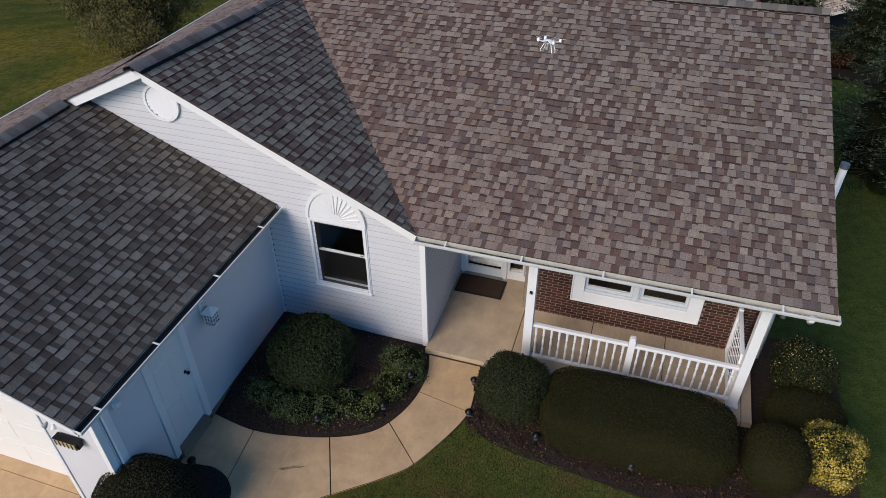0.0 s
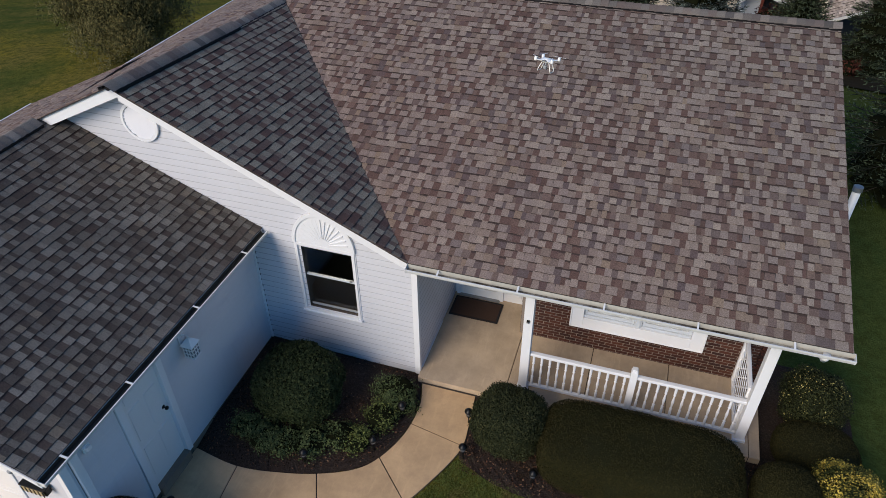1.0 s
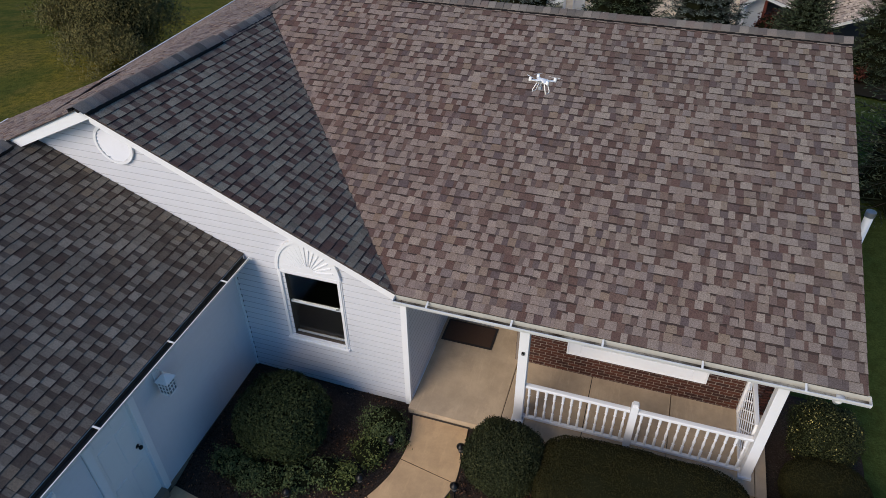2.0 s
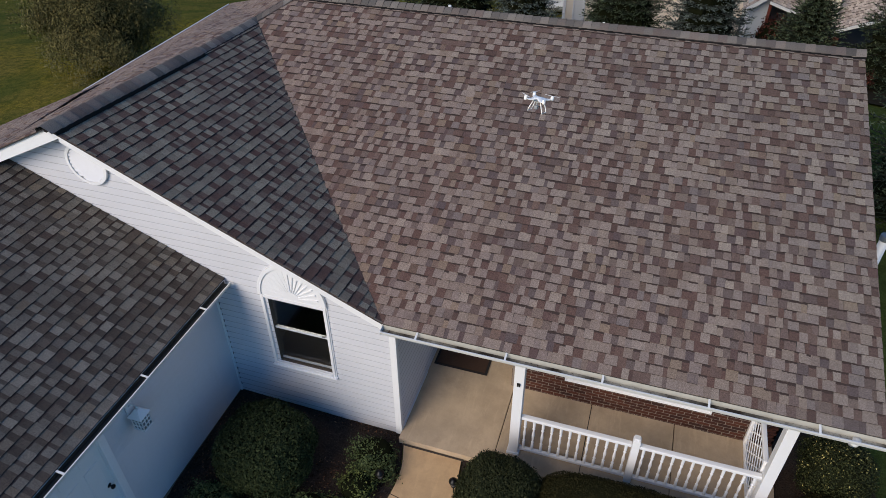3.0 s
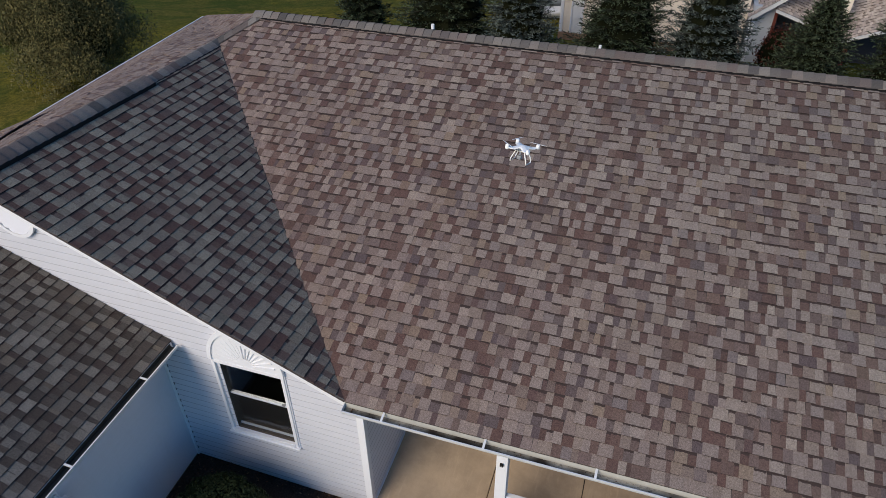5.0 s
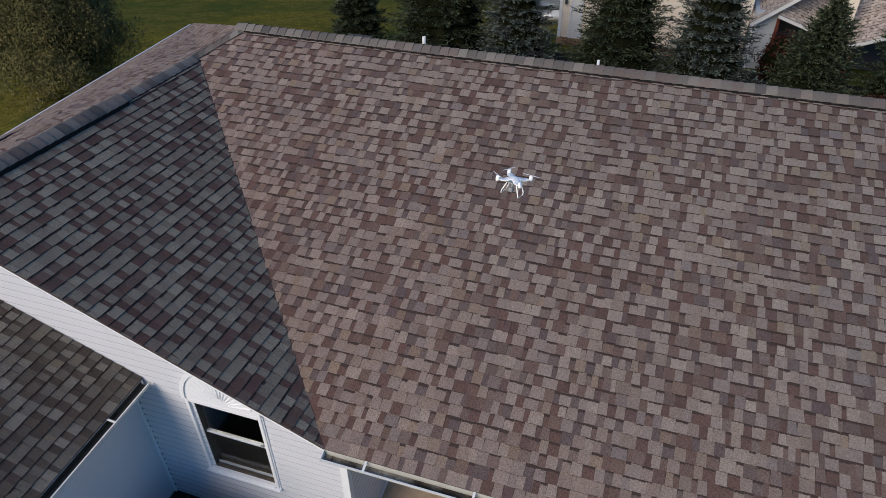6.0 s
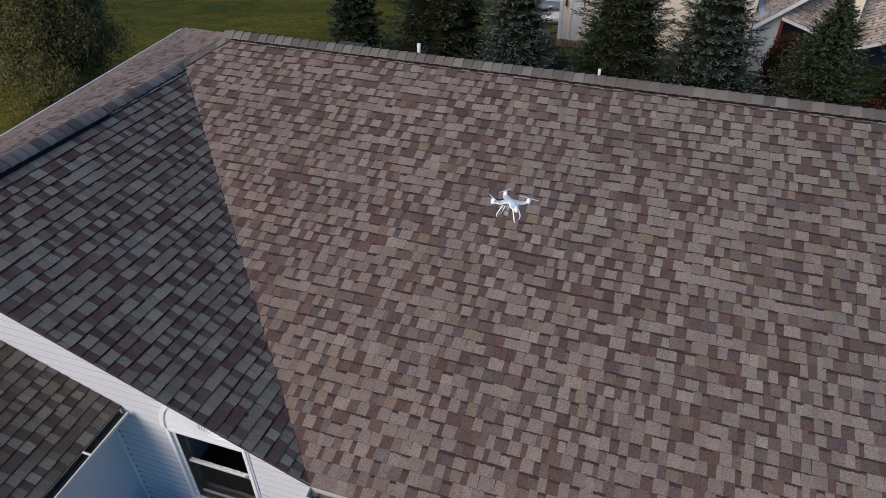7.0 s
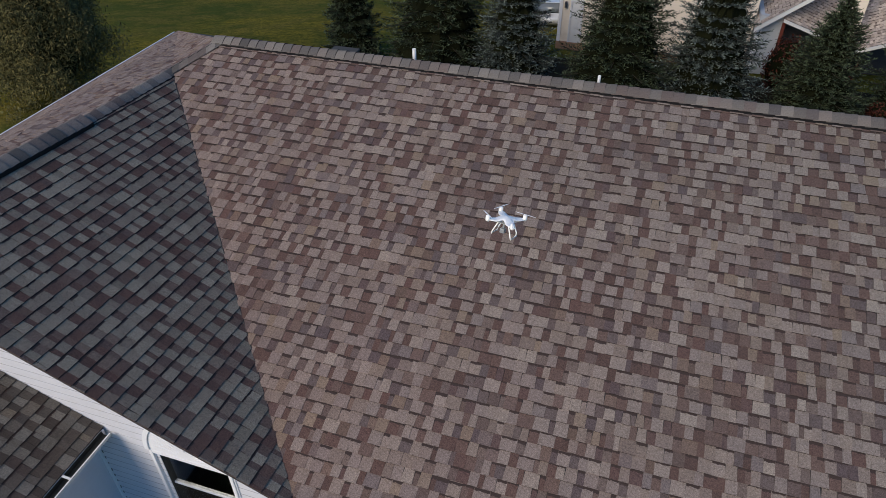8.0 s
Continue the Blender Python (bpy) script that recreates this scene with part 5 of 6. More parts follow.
def build_lattice():
    ob = thing("lattice_panel", (4.60, 0.72, 0.10), "white crossed lattice panel at the porch end", "lattice")
    y0, y1, z0, z1 = -0.48, 0.51, 0.06, 0.88
    part("top_bar", boxes((-0.03, 0.03, y0, y1, z1, z1 + 0.05), bev=0.010), TRIM, ob)
    part("bottom_bar", boxes((-0.025, 0.025, y0, y1, z0 - 0.04, z0), bev=0.006), TRIM, ob)
    part("end_bar", boxes((-0.035, 0.035, y1 - 0.06, y1, z0, z1 + 0.08), bev=0.010), TRIM, ob)
    part("end_bar", boxes((-0.025, 0.025, y0, y0 + 0.04, z0, z1), bev=0.006), TRIM, ob)
    ring = [(y0 + 0.03, z0 - 0.01), (y1 - 0.05, z0 - 0.01), (y1 - 0.05, z1 + 0.01), (y0 + 0.03, z1 + 0.01)]
    for s, x in ((1, -0.008), (-1, 0.0)):
        for i in range(-10, 18):
            c = y0 + i * 0.185
            strip = [(c, z0 - 0.1), (c + 0.030, z0 - 0.1), (c + 0.030 + s * 1.1, z1 + 0.2), (c + s * 1.1, z1 + 0.2)]
            cut = clip(strip, ring)
            if len(cut) > 2:
                bm = bmesh.new()
                prism(bm, [(x, p[0], p[1]) for p in cut], (0.007, 0, 0))
                part("lath", bm, TRIM, ob)


build_lattice()

ob = thing("door_mat", (0.475, 1.53, 0.148), "dark brown rectangular door mat on the porch", "door mat", turn=0)
ob.matrix_world = pose(0.475, 1.53, 0.152, 1.8, 0, 0)
part("coir_pad", boxes((-0.385, 0.385, -0.20, 0.20, 0.002, 0.016), bev=0.004), MAT, ob)
part("border", boxes((-0.42, -0.385, -0.235, 0.235, 0.0, 0.012), (0.385, 0.42, -0.235, 0.235, 0.0, 0.012), (-0.385, 0.385, -0.235, -0.20, 0.0, 0.012), (-0.385, 0.385, 0.20, 0.235, 0.0, 0.012)), MATEDGE, ob)


def build_wall_lantern():
    ob = thing("wall_lantern", (GX + 0.012, -1.86, 1.775), "white lantern with gridded panes on the garage wall", "wall lamp")
    part("back_plate", boxes((0.0, 0.02, -0.05, 0.05, -0.02, 0.14), bev=0.005), TRIM, ob)
    bm = bmesh.new()
    tube(bm, [(0.015, 0, 0.09), (0.07, 0, 0.15), (0.12, 0, 0.13), (0.125, 0, 0.07)], 0.011, 8)
    part("arm", bm, TRIM, ob, "", True)
    bm = bmesh.new()
    prism(bm, [(0.035, -0.09, -0.01), (0.215, -0.09, -0.01), (0.215, 0.09, -0.01), (0.035, 0.09, -0.01)], (0, 0, 0.012))
    v = [bm.verts.new(p) for p in ((0.035, -0.09, 0.002), (0.215, -0.09, 0.002), (0.215, 0.09, 0.002), (0.035, 0.09, 0.002))]
    t = [bm.verts.new((0.125 + (p.co.x - 0.125) * 0.22, p.co.y * 0.22, 0.085)) for p in v]
    for i in range(4):
        bm.faces.new((v[i], v[(i + 1) % 4], t[(i + 1) % 4], t[i]))
    bm.faces.new(t)
    part("roof", bm, TRIM, ob)
    part("glass", boxes((0.06, 0.19, -0.065, 0.065, -0.20, -0.012)), LAMPDARK, ob)
    rows = []
    for x in (0.052, 0.190):
        for y in (-0.072, -0.026, 0.018, 0.062):
            rows.append((x, x + 0.008, y, y + 0.010, -0.21, -0.01))
        for z in (-0.21, -0.145, -0.08, -0.02):
            rows.append((x, x + 0.009, -0.072, 0.072, z, z + 0.010))
    for y in (-0.073, 0.065):
        for x in (0.052, 0.098, 0.142, 0.188):
            rows.append((x, x + 0.010, y, y + 0.008, -0.21, -0.01))
        for z in (-0.21, -0.145, -0.08, -0.02):
            rows.append((0.052, 0.198, y - 0.0005, y + 0.0085, z, z + 0.010))
    part("grille", boxes(*rows), TRIM, ob)
    part("floor_plate", boxes((0.05, 0.20, -0.075, 0.075, -0.222, -0.21), bev=0.003), TRIM, ob)


LAMPDARK = plain("dim lamp glass", (0.16, 0.18, 0.20), 0.15, 0, 0.1)
build_wall_lantern()


def build_flood_lamp():
    ob = thing("garage_coach_lamp", (-2.985, GY - 0.016, 1.50), "black lamp with an amber glass front on the garage", "wall lamp")
    part("case", boxes((-0.165, 0.165, -0.085, 0.0, -0.055, 0.055), bev=0.015), BLACK, ob)
    part("hood", boxes((-0.175, 0.175, -0.098, 0.0, 0.045, 0.066), bev=0.008), BLACK, ob)
    part("glass", boxes((-0.145, 0.145, -0.096, -0.083, -0.045, 0.040), bev=0.005), AMBER, ob)
    for k in range(6):
        part("bar", boxes((-0.148 + k * 0.0575, -0.138 + k * 0.0575, -0.102, -0.094, -0.045, 0.040)), BLACK, ob)
    o2 = thing("floodlight", (-3.17, GY - 0.016, 1.74), "small white twin floodlight under the garage eave", "lamp")
    part("base", boxes((-0.04, 0.04, -0.02, 0.0, -0.04, 0.04), bev=0.008), TRIM, o2)
    for s in (-1, 1):
        bm = lathe([(0.014, 0.0), (0.018, 0.02), (0.032, 0.055), (0.034, 0.066), (0.027, 0.068), (0.002, 0.058)], 12)
        bmesh.ops.rotate(bm, verts=bm.verts, cent=(0, 0, 0), matrix=Matrix.Rotation(radians(140), 3, "X") @ Matrix.Rotation(radians(25 * s), 3, "Y"))
        bmesh.ops.translate(bm, verts=bm.verts, vec=(0.04 * s, -0.02, 0))
        part("head", bm, TRIM if s > 0 else DRONEGREY, o2, "", True)


build_flood_lamp()
ob = thing("wall_outlet_hood", (GX + 0.012, -3.61, 1.84), "small white fixture on the garage wall", "fixture")
part("plate", boxes((0.0, 0.03, -0.05, 0.05, -0.05, 0.05), bev=0.006), TRIM, ob)
part("hood", boxes((0.02, 0.07, -0.035, 0.035, -0.02, 0.04), bev=0.008), TRIM, ob)


def path_light(x, y, seed):
    ob = thing("path_light", (x, y, -0.02), "small black path light with a clear glass globe in mulch", "garden lamp", "path lights along the walk")
    ob.matrix_world = pose(x, y, -0.02, 3 * math.sin(seed * 2.1), 3 * math.cos(seed * 1.7), seed * 40)
    part("stake", lathe([(0.010, 0.0), (0.010, 0.16), (0.035, 0.17), (0.035, 0.185)], 10), BLACK, ob)
    part("globe", lathe([(0.032, 0.186), (0.045, 0.21), (0.045, 0.25), (0.03, 0.272)], 12), LAMPGLASS, ob, "clear glass", True)
    part("hat", lathe([(0.062, 0.268), (0.060, 0.279), (0.032, 0.308), (0.012, 0.322), (0.001, 0.324)], 14), BLACK, ob, "", True)


for i, (x, y) in enumerate(((-0.99, -1.99), (-0.16, -1.50), (0.03, -0.82), (0.975, -0.66), (1.07, -1.27), (2.05, -1.36), (3.36, -1.46), (-2.26, -3.14))):
    path_light(x, y, i)

# ---- shrubs ----
shrub("round_shrub", (-1.47, -1.08, 0.04), (0.63, 0.62, 0.46), 0.023, BOXLEAF, "large clipped round holly shrub in the courtyard bed", 2.4, 30000, 0.030, 2)
shrub("round_shrub", (1.58, -0.78, 0), (0.475, 0.48, 0.43), 0.016, BOXDARK, "dark round boxwood shrub beside the walk", 2.7, 42000, 0.036, 3, long=2.0, droop=-0.5)
shrub("clipped_hedge", (3.34, -0.87, 0), (1.29, 0.60, 0.385), 0.013, YEW, "low flat topped dark yew hedge before the porch", 4.6, 118000, 0.013, 4, core=0.985, toss=0.5, inner=YEWINNER)
shrub("cone_shrub", (5.12, -0.92, 0), (0.41, 0.46, 0.42), 0.013, YEW, "small dark rounded yew at the porch corner", 2.3, 26000, 0.008, 5, core=0.98, toss=0.5, inner=YEWINNER)
shrub("gold_shrub", (5.84, -0.62, 0), (0.41, 0.42, 0.40), 0.017, GOLD, "yellow and green variegated round shrub", 2.2, 22000, 0.06, 6)
shrub("flecked_shrub", (5.62, 0.90, 0), (0.44, 0.45, 0.42), 0.017, FLECK, "dark round shrub with cream flecked leaves", 2.3, 18000, 0.05, 7)
shrub("low_yew", (5.60, 0.08, 0), (0.54, 0.44, 0.27), 0.013, YEW, "low dark spreading yew between shrubs", 2.4, 26000, 0.010, 8, core=0.98, toss=0.5, inner=YEWINNER)
shrub("round_shrub", (-2.24, -4.00, 0), (0.64, 0.56, 0.53), 0.014, BROWNLEAF, "dark bronzed clipped shrub at the garage corner", 2.3, 34000, 0.012, 9, core=0.94)
for i, (x, y, r, h) in enumerate(((-0.20, -0.50, 0.30, 0.15), (-0.05, -0.72, 0.20, 0.10), (-0.25, -1.02, 0.24, 0.12), (-0.42, -1.50, 0.22, 0.10), (-0.68, -1.50, 0.25, 0.10), (-1.00, -1.68, 0.25, 0.09), (-1.32, -1.80, 0.26, 0.09), (-1.68, -1.84, 0.24, 0.08), (-2.00, -1.76, 0.20, 0.07))):
    lime = i in (2, 3)
    shrub("perennial_clump", (x, y, rise(x, y) - 0.03), (r, r * 0.9, h), 0.021, LIMELEAF if lime else PERENNIAL, "low yellow green perennial clump in the bed" if lime else "low leafy green perennial clump in the bed", 2.0, 1600 + int(11000 * r), 0.11, 20 + i, i * 37, "perennials round the bed", -0.6)

# ---- roof things ----
def roof_pipe(x, y, z0, z1, r, label):
    ob = thing("vent_pipe", (x, y, z0), label, "vent pipe")
    part("pipe", lathe([(r, 0), (r, z1 - z0), (r * 0.8, z1 - z0), (r * 0.8, z1 - z0 - 0.05), (0.001, z1 - z0 - 0.05)], 16), PVC, ob, "", True)
    part("flashing", lathe([(r * 2.6, -0.02), (r * 2.4, 0.015), (r * 1.15, 0.06), (r * 1.02, 0.062)], 16), STEEL, ob, "", True)


roof_pipe(-1.20, 6.10, 3.72, 3.995, 0.028, "white plastic vent pipe behind the ridge")
roof_pipe(1.55, 5.60, 3.95, 4.150, 0.020, "thin white vent pipe behind the ridge")
ob = thing("roof_vent", (-2.08, 5.55, 4.075), "low grey box vent behind the roof ridge", "roof vent")
part("hood", boxes((-0.20, 0.20, -0.15, 0.15, -0.035, 0.0), bev=0.008), VENTGREY, ob)
part("skirt", boxes((0.22, 0.55, -0.15, 0.15, -0.10, -0.06), bev=0.004), VENTGREY, ob)
part("neck", boxes((-0.16, 0.16, -0.13, 0.13, -0.12, -0.03)), VENTGREY, ob)
ob = thing("side_vent_pipe", (5.55, 2.5, -0.03), "white plastic pipe with a dark open top beside the house", "vent pipe")
part("pipe", lathe([(0.055, 0), (0.055, 3.02), (0.046, 3.02), (0.046, 2.6), (0.001, 2.6)], 16), PVC, ob, "", True)
part("cap_ring", lathe([(0.064, 2.96), (0.064, 3.03), (0.05, 3.035)], 16), STEEL, ob)
part("bracket", boxes((-0.62, 0.0, -0.02, 0.02, 1.9, 1.94)), PVC, ob)


def build_drone():
    """A white quadcopter with bowed arms, motors, still propellers, landing legs and a slung camera."""
    ob = thing("quadcopter_drone", (1.33, 1.28, 4.77), "white quadcopter drone hovering above the roof", "drone")
    ob.matrix_world = pose(1.33, 1.28, 4.77, 0, -12, 255) @ Matrix.Scale(0.84, 4)
    bm = bmesh.new()
    n, m = 72, 9
    rings = []
    for side in (1, -1):
        rows = []
        for j in range(m):
            q = j / (m - 1)
            row = []
            for i in range(n):
                a = 2 * math.pi * i / n
                reach = 0.066 + 0.124 * abs(math.sin(2 * a)) ** 3.2
                r = reach * (1 - q)
                high = 0.008 * (1 - (1 - q) ** 6) + 0.034 * max(0.0, 1 - r / 0.105) ** 0.8
                row.append(bm.verts.new((r * math.cos(a), r * math.sin(a), 0.012 * min(1.0, r / 0.17) + side * high)))
            rows.append(row)
        rings.append(rows)
    for side, rows in enumerate(rings):
        for u, v in zip(rows, rows[1:]):
            for i in range(n):
                quad = (u[i], u[(i + 1) % n], v[(i + 1) % n], v[i])
                bm.faces.new(quad if side == 0 else quad[::-1])
    bmesh.ops.remove_doubles(bm, verts=bm.verts, dist=1e-5)
    part("body", bm, DRONE, ob, "glossy white shell with four arms", True)
    for i in range(4):
        a = radians(45 + 90 * i)
        c, s = math.cos(a), math.sin(a)
        hub = part("motor", lathe([(0.018, -0.014), (0.021, 0.0), (0.021, 0.034), (0.012, 0.042)], 14, (0.182 * c, 0.182 * s, 0.012)), DRONE, ob, "", True)
        bm = bmesh.new()
        q = radians(25 + 70 * i)
        for sg in (1, -1):
            d = Vector((math.cos(q) * sg, math.sin(q) * sg, 0))
            e = Vector((-d.y, d.x, 0))
            o = Vector((0.182 * c, 0.182 * s, 0.057))
            prism(bm, [o + e * 0.003, o + d * 0.04 + e * 0.007, o + d * 0.10 + e * 0.003, o + d * 0.102 - e * 0.001, o + d * 0.04 - e * 0.005, o - e * 0.003], (0, 0, 0.0015))
        part("propeller", bm, DRONE, hub)
    for sg in (1, -1):
        bm = bmesh.new()
        tube(bm, [(0.05, 0.055 * sg, -0.02), (0.065, 0.095 * sg, -0.12), (0.055, 0.10 * sg, -0.15), (-0.055, 0.10 * sg, -0.15), (-0.065, 0.095 * sg, -0.12), (-0.05, 0.055 * sg, -0.02)], 0.0065, 8)
        part("landing_leg", bm, DRONE, ob, "", True)
    bm = bmesh.new()
    tube(bm, [(0.03, 0, -0.03), (0.035, 0, -0.065)], 0.012, 8)
    g = part("gimbal", bm, DRONEGREY, ob)
    part("slung_camera", boxes((0.012, 0.065, -0.024, 0.024, -0.112, -0.066), bev=0.008), DRONEGREY, g)


build_drone()

# ---- trees ----
def needle_quads(name, base, tips, width, mat, parent, label=""):
    """Flat sprays from base to tip points, one island each."""
    rng = np.random.default_rng(5)
    base, tips = np.array(base), np.array(tips)
    d = tips - base
    n = len(d)
    side = np.cross(d, rng.normal(size=(n, 3)) * 0.5 + np.array((0, 0, 1.0)))
    side /= np.linalg.norm(side, axis=1, keepdims=True) + 1e-9
    w = (width * rng.uniform(0.6, 1.3, n))[:, None]
    v = np.stack([base, base + d * 0.45 + side * w, tips, base + d * 0.45 - side * w], axis=1).reshape(-1, 3)
    me = bpy.data.meshes.new(name)
    me.vertices.add(4 * n)
    me.vertices.foreach_set("co", v.ravel())
    me.loops.add(4 * n)
    me.loops.foreach_set("vertex_index", np.arange(4 * n))
    me.polygons.add(n)
    me.polygons.foreach_set("loop_start", np.arange(n) * 4)
    me.update(calc_edges=True)
    return hang(name, me, mat, parent, label)


def spruce(name, at, height, radius, mat, tip_mat, label, seed, levels=21):
    """A spruce: tapered trunk and whorls of limbs; every limb is a frond of side twigs, bristling with needles and paler at the tips."""
    rng = np.random.default_rng(seed)
    ob = thing(name, at, label, "spruce tree", "spruces behind the house")
    bm = bmesh.new()
    tube(bm, [(0, 0, -0.2), (0.02, 0, height * 0.5), (0, 0.01, height)], [0.02 * height, 0.012 * height, 0.008], 9)
    part("trunk", bm, BARK, ob)
    limbs = bmesh.new()
    b, t, b2, t2 = [], [], [], []
    up = np.array((0, 0, 1.0))
    for lv in range(levels):
        f = lv / (levels - 1)
        r0 = radius * (1 - f) ** 0.9 + 0.06
        nb = int(17 - 9.5 * f)
        for k in range(nb):
            a = 2 * math.pi * (k + rng.uniform(-0.3, 0.3)) / nb + lv * 1.1
            r = r0 * rng.uniform(0.66, 1.10)
            z = height * (0.05 + 0.93 * f ** 0.95) + rng.uniform(-0.07, 0.07)
            out = np.array((math.cos(a), math.sin(a), 0))
            side = np.cross(out, up)
            drop = (-0.34 + 0.75 * f) * r

            def along(s):
                return up * z + np.outer(s, out) * r + np.outer(drop * s * (1.3 - 0.3 * s) + 0.10 * r * s ** 4, up)
            tube(limbs, [tuple(p) for p in along(np.array((0.0, 0.5, 1.0)))], [0.014, 0.007, 0.002], 4)
            m = int(8 + 15 * r / radius)
            s = np.repeat(np.linspace(0.15, 1.0, m), 2) + rng.uniform(-0.02, 0.02, 2 * m)
            w = np.tile((-1.0, 1.0), m)
            st = along(s)
            way = side * (w * rng.uniform(0.55, 0.95, 2 * m))[:, None] + out * rng.uniform(0.5, 0.9, 2 * m)[:, None] + up * rng.uniform(-0.22, 0.10, 2 * m)[:, None]
            way[-2:] = out + up * 0.25
            way /= np.linalg.norm(way, axis=1, keepdims=True)
            long = (0.40 * r * (1.12 - s) + 0.10) * rng.uniform(0.65, 1.15, 2 * m)
            for turn in range(2):
                b.append(st)
                t.append(st + way * long[:, None])
            for q in (0.2, 0.4, 0.6, 0.8, 1.0):
                o = st + way * (long * q * 0.94)[:, None]
                d = way * 0.85 + rng.normal(size=(2 * m, 3)) * 0.34 + up * 0.22
                d /= np.linalg.norm(d, axis=1, keepdims=True)
                e = o + d * rng.uniform(0.060, 0.120, 2 * m)[:, None]
                for turn in range(2):
                    (b2 if q > 0.7 else b).append(o)
                    (t2 if q > 0.7 else t).append(e)
    tagged(part("branchwork", limbs, BARK, ob), kind="stuff")
    # jagged dark cone stands for the shade between the limbs
    n = 26
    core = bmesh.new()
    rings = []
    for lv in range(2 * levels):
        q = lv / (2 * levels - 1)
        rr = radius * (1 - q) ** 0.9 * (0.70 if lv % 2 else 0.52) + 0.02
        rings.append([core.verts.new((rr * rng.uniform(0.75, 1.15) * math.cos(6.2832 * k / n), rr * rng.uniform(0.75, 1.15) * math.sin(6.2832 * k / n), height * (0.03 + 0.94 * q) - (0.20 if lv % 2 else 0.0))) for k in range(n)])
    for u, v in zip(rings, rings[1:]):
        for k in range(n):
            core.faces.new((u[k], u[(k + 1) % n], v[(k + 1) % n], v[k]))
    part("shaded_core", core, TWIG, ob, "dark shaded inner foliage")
    needle_quads("needle_foliage", np.concatenate(b), np.concatenate(t), 0.0115, mat, ob)
    needle_quads("young_foliage", np.concatenate(b2), np.concatenate(t2), 0.0115, tip_mat, ob, "paler young needles")
    return ob


SPRUCES = ((-7.7, 17.6, 5.6, 1.00, SPRUCE, "dark green spruce tree on the back lawn", 31), (-4.58, 17.4, 6.4, 2.2, SPRUCE, "tall dark green spruce on the back lawn", 32),
           (-1.98, 16.9, 5.2, 1.32, BLUESPRUCE, "blue green spruce behind the house", 33), (1.17, 16.9, 5.0, 1.98, SPRUCE, "broad green spruce before the beige house", 34),
           (3.70, 16.9, 5.8, 1.62, BLUESPRUCE, "blue spruce with silvery sprays", 35), (6.72, 17.3, 3.30, 1.40, SPRUCE, "short young spruce with a pointed leader", 36),
           (8.45, 8.3, 7.5, 2.15, SPRUCE, "large dark spruce beside the house", 37), (9.6, 18.5, 6.5, 1.5, SPRUCE, "dark green spruce by the neighbouring house", 38))
# dark sheet under the spruces: litter with the trees' shade in its colour
bm = bmesh.new()
for j in range(15):
    for i in range(41):
        x, y = -6.4 + 0.4 * i, 15.6 + 0.36 * j + 0.25 * math.sin(i * 0.9)
        bm.verts.new((x, y, ground_z(x, y) + 0.055 + 0.02 * noise.noise(Vector((x * 3, y * 3, 1)))))
bm.verts.ensure_lookup_table()
for j in range(14):
    for i in range(40):
        bm.faces.new([bm.verts[q] for q in (j * 41 + i, j * 41 + i + 1, (j + 1) * 41 + i + 1, (j + 1) * 41 + i)])
tagged(part("needle_bed", bm, plain("needle litter with tree shade", (0.040, 0.032, 0.020), 0.98, 0, 0.6, 3.0, 0.8, 40, 0.05), None), "needle litter with the spruces' shade in its colour", "ground", kind="structure")
for x, y, h, r, m, lab, sd in SPRUCES:
    spruce("spruce_tree", (x, y, ground_z(x, y) - 0.05), h, r, m, BLUETIP if m == BLUESPRUCE else GREENTIP, lab, sd)


